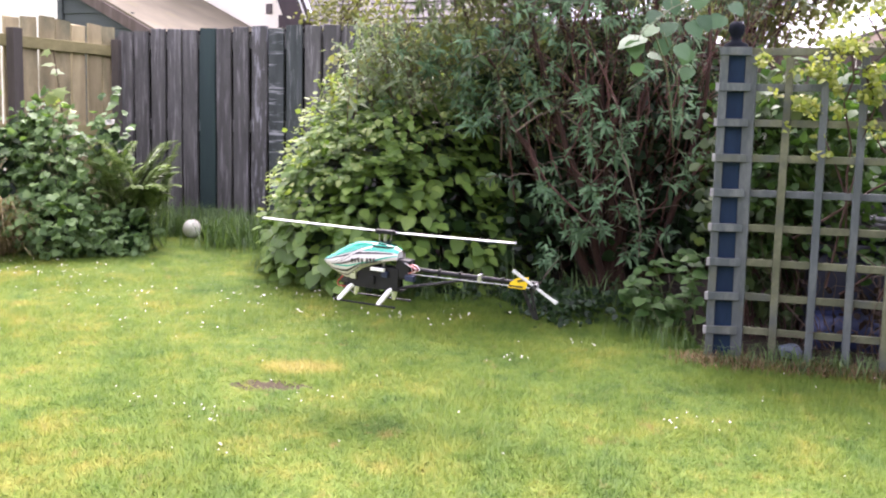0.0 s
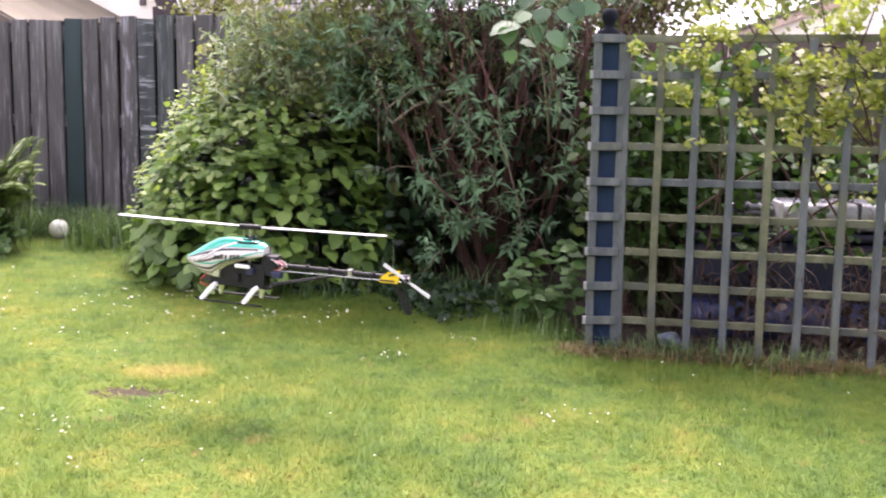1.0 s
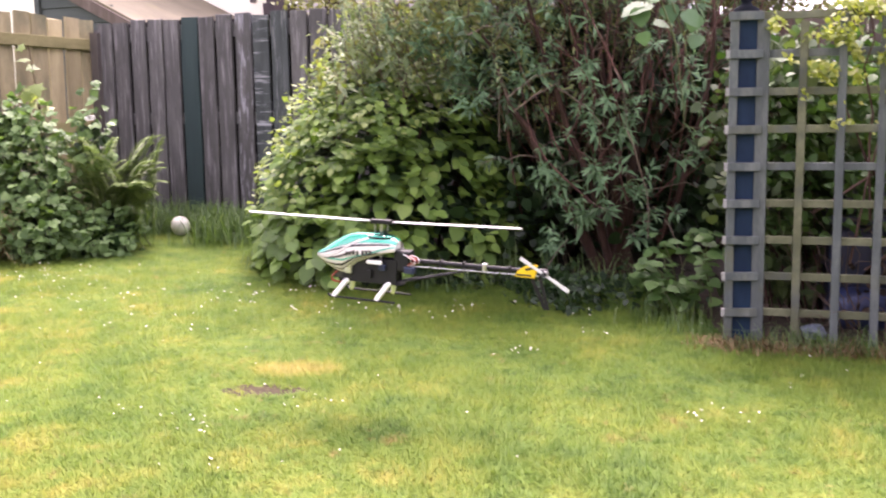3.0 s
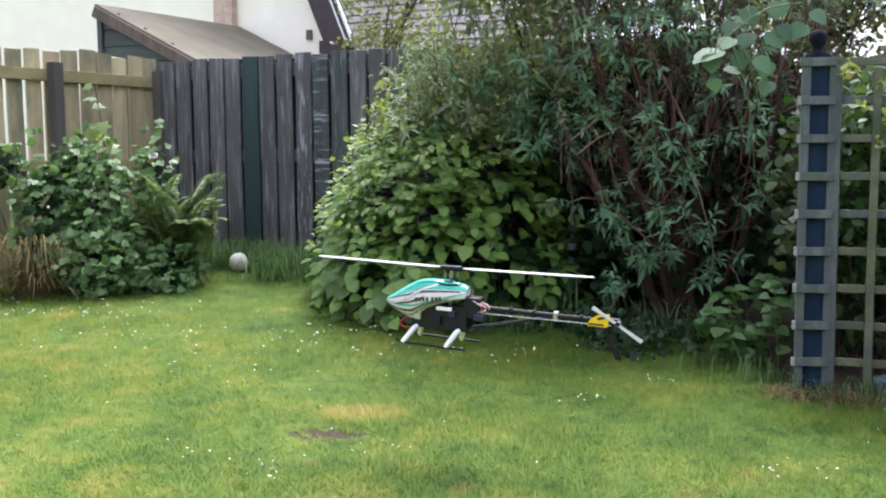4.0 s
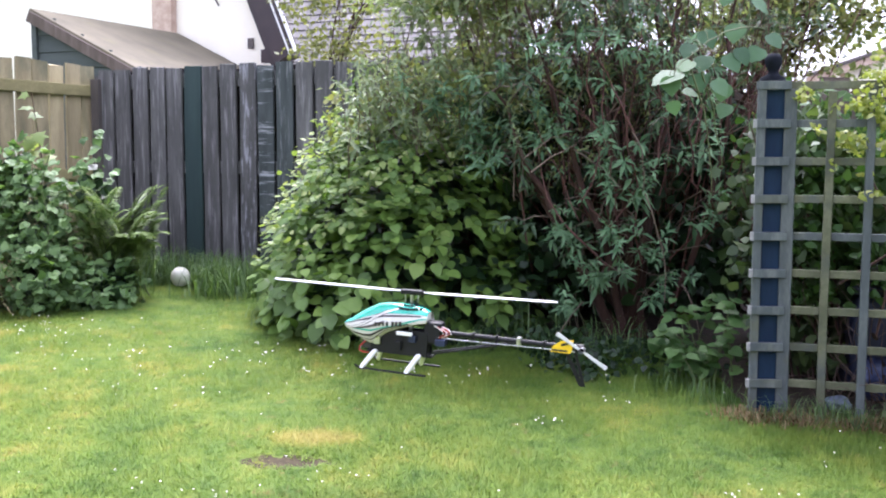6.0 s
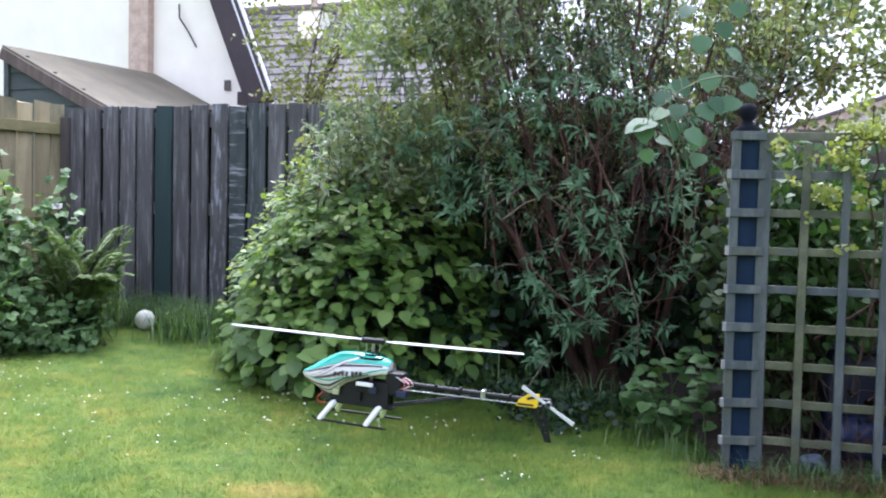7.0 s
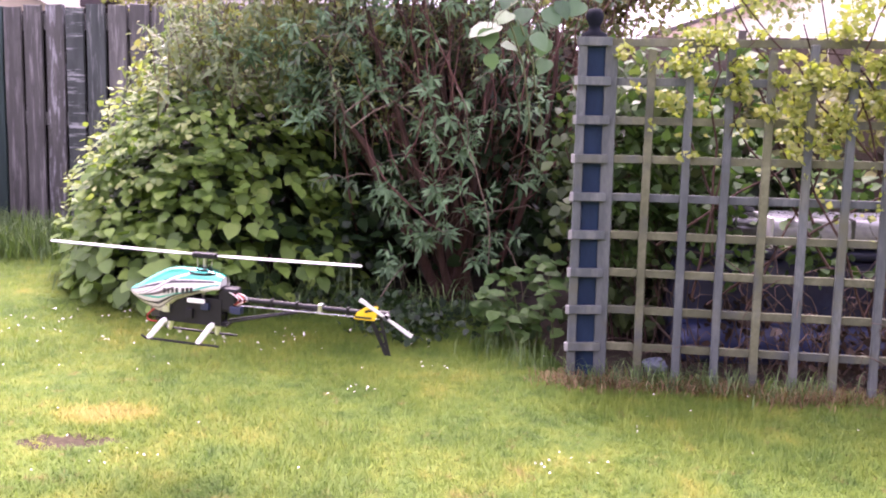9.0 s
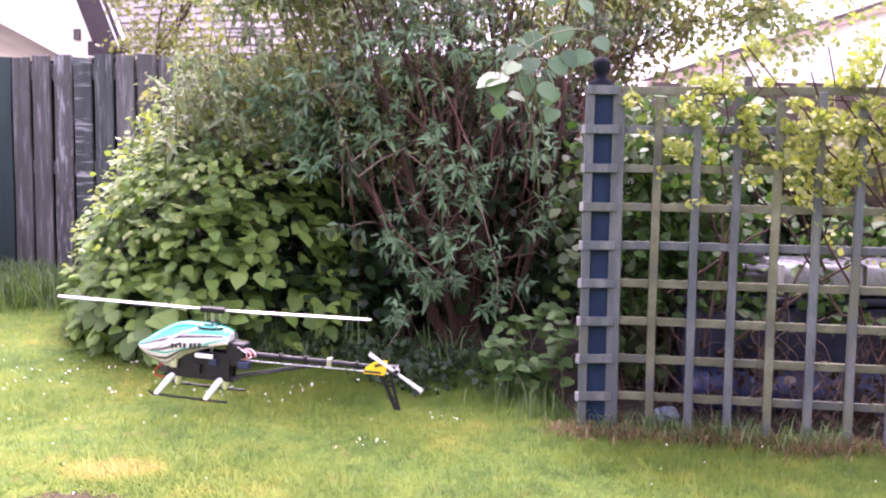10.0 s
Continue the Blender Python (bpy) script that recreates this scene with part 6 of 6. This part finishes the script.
def shell(name, lo, hi, material, grow, parent, label, x_to=0.07, steps=9):
    """A band of the canopy between two heights of angle (degrees, from straight down to straight up), on both sides."""
    verts, faces = [], []
    for sgn in (-1, 1):
        off = len(verts)
        rows = [q for q in SECT if q[0] <= x_to]
        for i, (x, zc, wy, hu, hd) in enumerate(rows):
            l, h = (lo(x), hi(x))
            for k in range(steps + 1):
                a = radians(l + (h - l) * k / steps)
                ry, rz = wy + grow, (hu if a > 0 else hd) + grow
                verts.append((x, sgn * ry * math.cos(a), zc + rz * math.sin(a)))
        for i in range(len(rows) - 1):
            for k in range(steps):
                q = (off + i * (steps + 1) + k, off + i * (steps + 1) + k + 1, off + (i + 1) * (steps + 1) + k + 1, off + (i + 1) * (steps + 1) + k)
                faces.append(q if sgn < 0 else q[::-1])
    return place(name, mesh_of(name, verts, faces, material, True), parent, None, label)


canopy = shell("canopy", lambda x: -90, lambda x: 90, M_CREAM, 0.0, heli, "glossy cream canopy", 0.07, 18)
def sweep(a, slope, x0, lo=-80, hi=89):
    """A height of angle that runs straight along the canopy."""
    return lambda x: min(hi, max(lo, a + slope * (x - x0)))


shell("green_panel", lambda x: 34 + 55 * max(0.0, x), lambda x: 90, M_TEAL, 0.0012, canopy, "green upper canopy", 0.07)
for a0, width, mt, nm, grow in ((38, 11, M_DARK, "swoosh_edge", 0.0016), (40, 7, M_CREAM, "swoosh", 0.0020)):
    shell(nm, sweep(a0, 330, -0.06, -50, 84), sweep(a0 + width, 330, -0.06, -46, 88), mt, grow, canopy, "pale swoosh" if mt is M_CREAM else "dark curved stripe", 0.0, 4)
shell("stripe", lambda x: 24 + 60 * max(0.0, x), lambda x: 30 + 55 * max(0.0, x), M_DARK, 0.0016, canopy, "dark curved stripe", 0.055, 3)
shell("rear_band", sweep(2, 250, 0.0, -10, 26), sweep(8, 250, 0.0, -5, 31), M_TEAL, 0.0014, canopy, "green rear band", 0.07, 3)
shell("lower_stripe", sweep(-26, 150, -0.12), sweep(-18, 150, -0.12), M_DARK, 0.0016, canopy, "dark curved stripe", 0.03, 3)
shell("lower_stripe", sweep(-40, 190, -0.12), sweep(-35, 190, -0.12), M_VERGE, 0.0016, canopy, "grey curved stripe", 0.02, 3)
shell("nose_stripe", sweep(-4, 140, -0.16), sweep(3, 140, -0.16), M_VERGE, 0.0016, canopy, "grey curved stripe", -0.06, 3)
for sgn in (-1, 1):
    for k, (w, hh) in enumerate(((0.008, 0.016), (0.007, 0.014), (0.007, 0.014), (0.008, 0.015), (0.009, 0.016), (0.009, 0.016), (0.009, 0.016))):
        x = -0.105 + 0.0135 * k + (0.006 if k > 3 else 0)
        part("mark", box((x, sgn * 0.0535, 0.152 + 0.0016 * k), (w, 0.004, hh), None, 0.001), M_DARK, canopy, "dark lettering bar")

frame_parts = [("side_plate", (-0.03, -0.026, 0.095), (0.20, 0.003, 0.085), M_BLACK), ("side_plate", (-0.03, 0.026, 0.095), (0.20, 0.003, 0.085), M_BLACK),
               ("rear_block", (0.085, 0, 0.135), (0.06, 0.05, 0.075), M_BLACK), ("bottom_plate", (-0.03, 0, 0.054), (0.23, 0.05, 0.005), M_BLACK),
               ("battery", (-0.10, 0, 0.075), (0.13, 0.038, 0.034), M_DARK), ("servo", (-0.105, -0.034, 0.10), (0.024, 0.012, 0.036), M_ALLOY),
               ("servo", (0.02, -0.034, 0.112), (0.026, 0.014, 0.022), M_NAVY), ("servo", (-0.03, -0.034, 0.085), (0.022, 0.012, 0.03), M_BLACK), ("receiver", (0.03, 0, 0.075), (0.07, 0.04, 0.025), M_BLACK),
               ("side_pod", (-0.005, -0.044, 0.129), (0.055, 0.012, 0.012), M_SKID), ("gyro", (0.115, -0.018, 0.108), (0.036, 0.03, 0.024), M_NAVY), ("rear_cover", (0.055, 0, 0.186), (0.02, 0.044, 0.026), M_SKID)]
for nm, c, sz, mt in frame_parts:
    part(nm, box(c, sz, None, min(sz) * 0.18), mt, heli)
place("motor", tubes("motor", [([(-0.005, 0, 0.16), (-0.005, 0, 0.205)], 0.02)], M_BLACK, 14), heli)
place("main_gear", tubes("main_gear", [([(0, 0, 0.208), (0, 0, 0.215)], 0.046)], M_BLACK, 28), heli)
place("mast", tubes("mast", [([(0, 0, 0.12), (0, 0, 0.268)], 0.0055)], M_ALLOY, 10), heli)
place("swashplate", tubes("swashplate", [([(0, 0, 0.218), (0, 0, 0.223)], 0.026), ([(0, 0, 0.226), (0, 0, 0.230)], 0.02)], M_BLACK, 20), heli)
for a, b in (((0.018, 0.01, 0.228), (0.02, 0.012, 0.262)), ((-0.018, -0.01, 0.228), (-0.02, -0.012, 0.262)), ((0.02, -0.02, 0.16), (0.022, -0.022, 0.221))):
    place("linkage", tubes("linkage", [([a, b], 0.0018)], M_ALLOY, 6), heli)
head = part("rotor_head", box((0, 0, 0.263), (0.075, 0.026, 0.016), Matrix.Rotation(radians(6), 4, "Z"), 0.004), M_BLACK, heli)
for ang in (6, 186):
    c, s_ = math.cos(radians(ang)), math.sin(radians(ang))
    prof = [(0.04, 0.010), (0.06, 0.012), (0.075, 0.021), (0.12, 0.022), (0.44, 0.021), (0.478, 0.016), (0.485, 0.008)]
    vs, fs = [], []
    for r_, w in prof:
        for yy, zz in ((-w, 0.0), (-w * 0.3, 0.003), (w, 0.0005), (-w * 0.3, -0.002)):
            vs.append((c * r_ - s_ * yy, s_ * r_ + c * yy, 0.264 + zz + 0.012 * max(0, r_ - 0.06)))
    for i in range(len(prof) - 1):
        for k in range(4):
            fs.append((4 * i + k, 4 * i + (k + 1) % 4, 4 * i + 4 + (k + 1) % 4, 4 * i + 4 + k))
    fs += [(0, 1, 2, 3), tuple(4 * (len(prof) - 1) + k for k in (3, 2, 1, 0))]
    place("rotor_blade", mesh_of("rotor_blade", vs, fs, M_BLADEW, True), head, None, "white rotor blade")
place("tail_boom", tubes("tail_boom", [([(0.10, 0, 0.138), (0.58, 0, 0.138)], 0.0082)], M_BLACK, 14), heli)
place("push_rod", tubes("push_rod", [([(0.115, -0.016, 0.122), (0.56, -0.012, 0.127)], 0.0017)], M_ALLOY, 6), heli)
for sgn in (-1, 1):
    place("boom_strut", tubes("boom_strut", [([(0.075, sgn * 0.024, 0.064), (0.375, sgn * 0.008, 0.136)], 0.0032)], M_BLACK, 8), heli)
part("boom_clamp", box((0.375, 0, 0.139), (0.014, 0.026, 0.026), None, 0.003), M_ALLOY, heli)
for bx in (0.22, 0.30, 0.46):
    part("rod_guide", box((bx, 0, 0.137), (0.008, 0.021, 0.026), None, 0.002), M_BLACK, heli)
part("tail_gearbox", box((0.57, 0, 0.138), (0.035, 0.022, 0.024), None, 0.004), M_BLACK, heli)


def plate(name, outline, y, thick, material, holes_label=""):
    k = len(outline)
    v = [(x, y - thick / 2, z) for x, z in outline] + [(x, y + thick / 2, z) for x, z in outline]
    f = [tuple(range(k - 1, -1, -1)), tuple(range(k, 2 * k))] + [(i, (i + 1) % k, k + (i + 1) % k, k + i) for i in range(k)]
    return place(name, mesh_of(name, v, f, material), heli, None, holes_label)


fin = plate("horizontal_fin", [(0.482, 0.12), (0.49, 0.14), (0.515, 0.158), (0.555, 0.165), (0.55, 0.128), (0.546, 0.12)], -0.014, 0.003, M_YELLOW, "yellow tail fin")
part("mark", box((0.512, -0.0165, 0.127), (0.05, 0.002, 0.006), None, 0.0005), M_DARK, fin, "dark lettering bar")
part("slot", box((0.528, -0.0165, 0.149), (0.025, 0.002, 0.008), Matrix.Rotation(radians(-18), 4, "Y"), 0.0005), M_DARK, fin)
for nm, o in (("fin_spar", [(0.52, 0.122), (0.534, 0.122), (0.59, 0.012), (0.575, 0.012)]), ("fin_spar", [(0.552, 0.122), (0.562, 0.122), (0.596, 0.012), (0.586, 0.012)]),
              ("fin_rib", [(0.54, 0.085), (0.572, 0.085), (0.574, 0.079), (0.543, 0.079)]), ("fin_rib", [(0.558, 0.05), (0.583, 0.05), (0.585, 0.044), (0.561, 0.044)])):
    plate(nm, o, 0.014, 0.0025, M_BLACK)
hub = place("tail_hub", tubes("tail_hub", [([(0.585, -0.012, 0.138), (0.585, -0.04, 0.138)], 0.009)], M_ALLOY, 12), heli)
for ang in (150, 330):
    c, s_ = math.cos(radians(ang)), math.sin(radians(ang))
    vs = [(0.585 + c * r_ - s_ * w, -0.036 + t, 0.138 + s_ * r_ + c * w) for t in (-0.001, 0.001) for r_, w in ((0.008, -0.004), (0.095, -0.0065), (0.095, 0.0065), (0.008, 0.004))]
    place("tail_blade", mesh_of("tail_blade", vs, [(0, 1, 2, 3), (7, 6, 5, 4), (0, 4, 5, 1), (1, 5, 6, 2), (2, 6, 7, 3), (3, 7, 4, 0)], M_BLADEW), hub, None, "white tail rotor blade")
for sgn in (-1, 1):
    place("skid", tubes("skid", [([(-0.165, sgn * 0.075, 0.012), (-0.15, sgn * 0.075, 0.004), (0.0, sgn * 0.075, 0.003), (0.085, sgn * 0.075, 0.003)], 0.0038)], M_BLACK, 8), heli, None, "black skid tube")
    for x0, x1 in ((-0.11, -0.14), (0.045, 0.018)):
        place("leg", tubes("leg", [([(x0, sgn * 0.018, 0.056), (x0 - 0.006, sgn * 0.035, 0.05), (x1, sgn * 0.072, 0.008), (x1, sgn * 0.076, 0.002)], [0.0095, 0.0095, 0.0085, 0.007])], M_SKID, 8), heli, None, "white landing leg")
for k in range(7):
    ln = curve_line((0.08, -0.02 + 0.004 * k, 0.165), (0.11, -0.024, 0.125), (0.03 + 0.004 * k, -0.012, 0.0), 7, 0.003)
    place("wire", tubes("wire", [(ln, 0.0014)], M_RED if k % 3 else M_SKID, 5), heli)
place("wire", tubes("wire", [(curve_line((-0.15, -0.02, 0.085), (-0.14, -0.02, 0.045), (-0.03, 0, -0.01), 7, 0.001), 0.003)], M_RED, 6), heli)
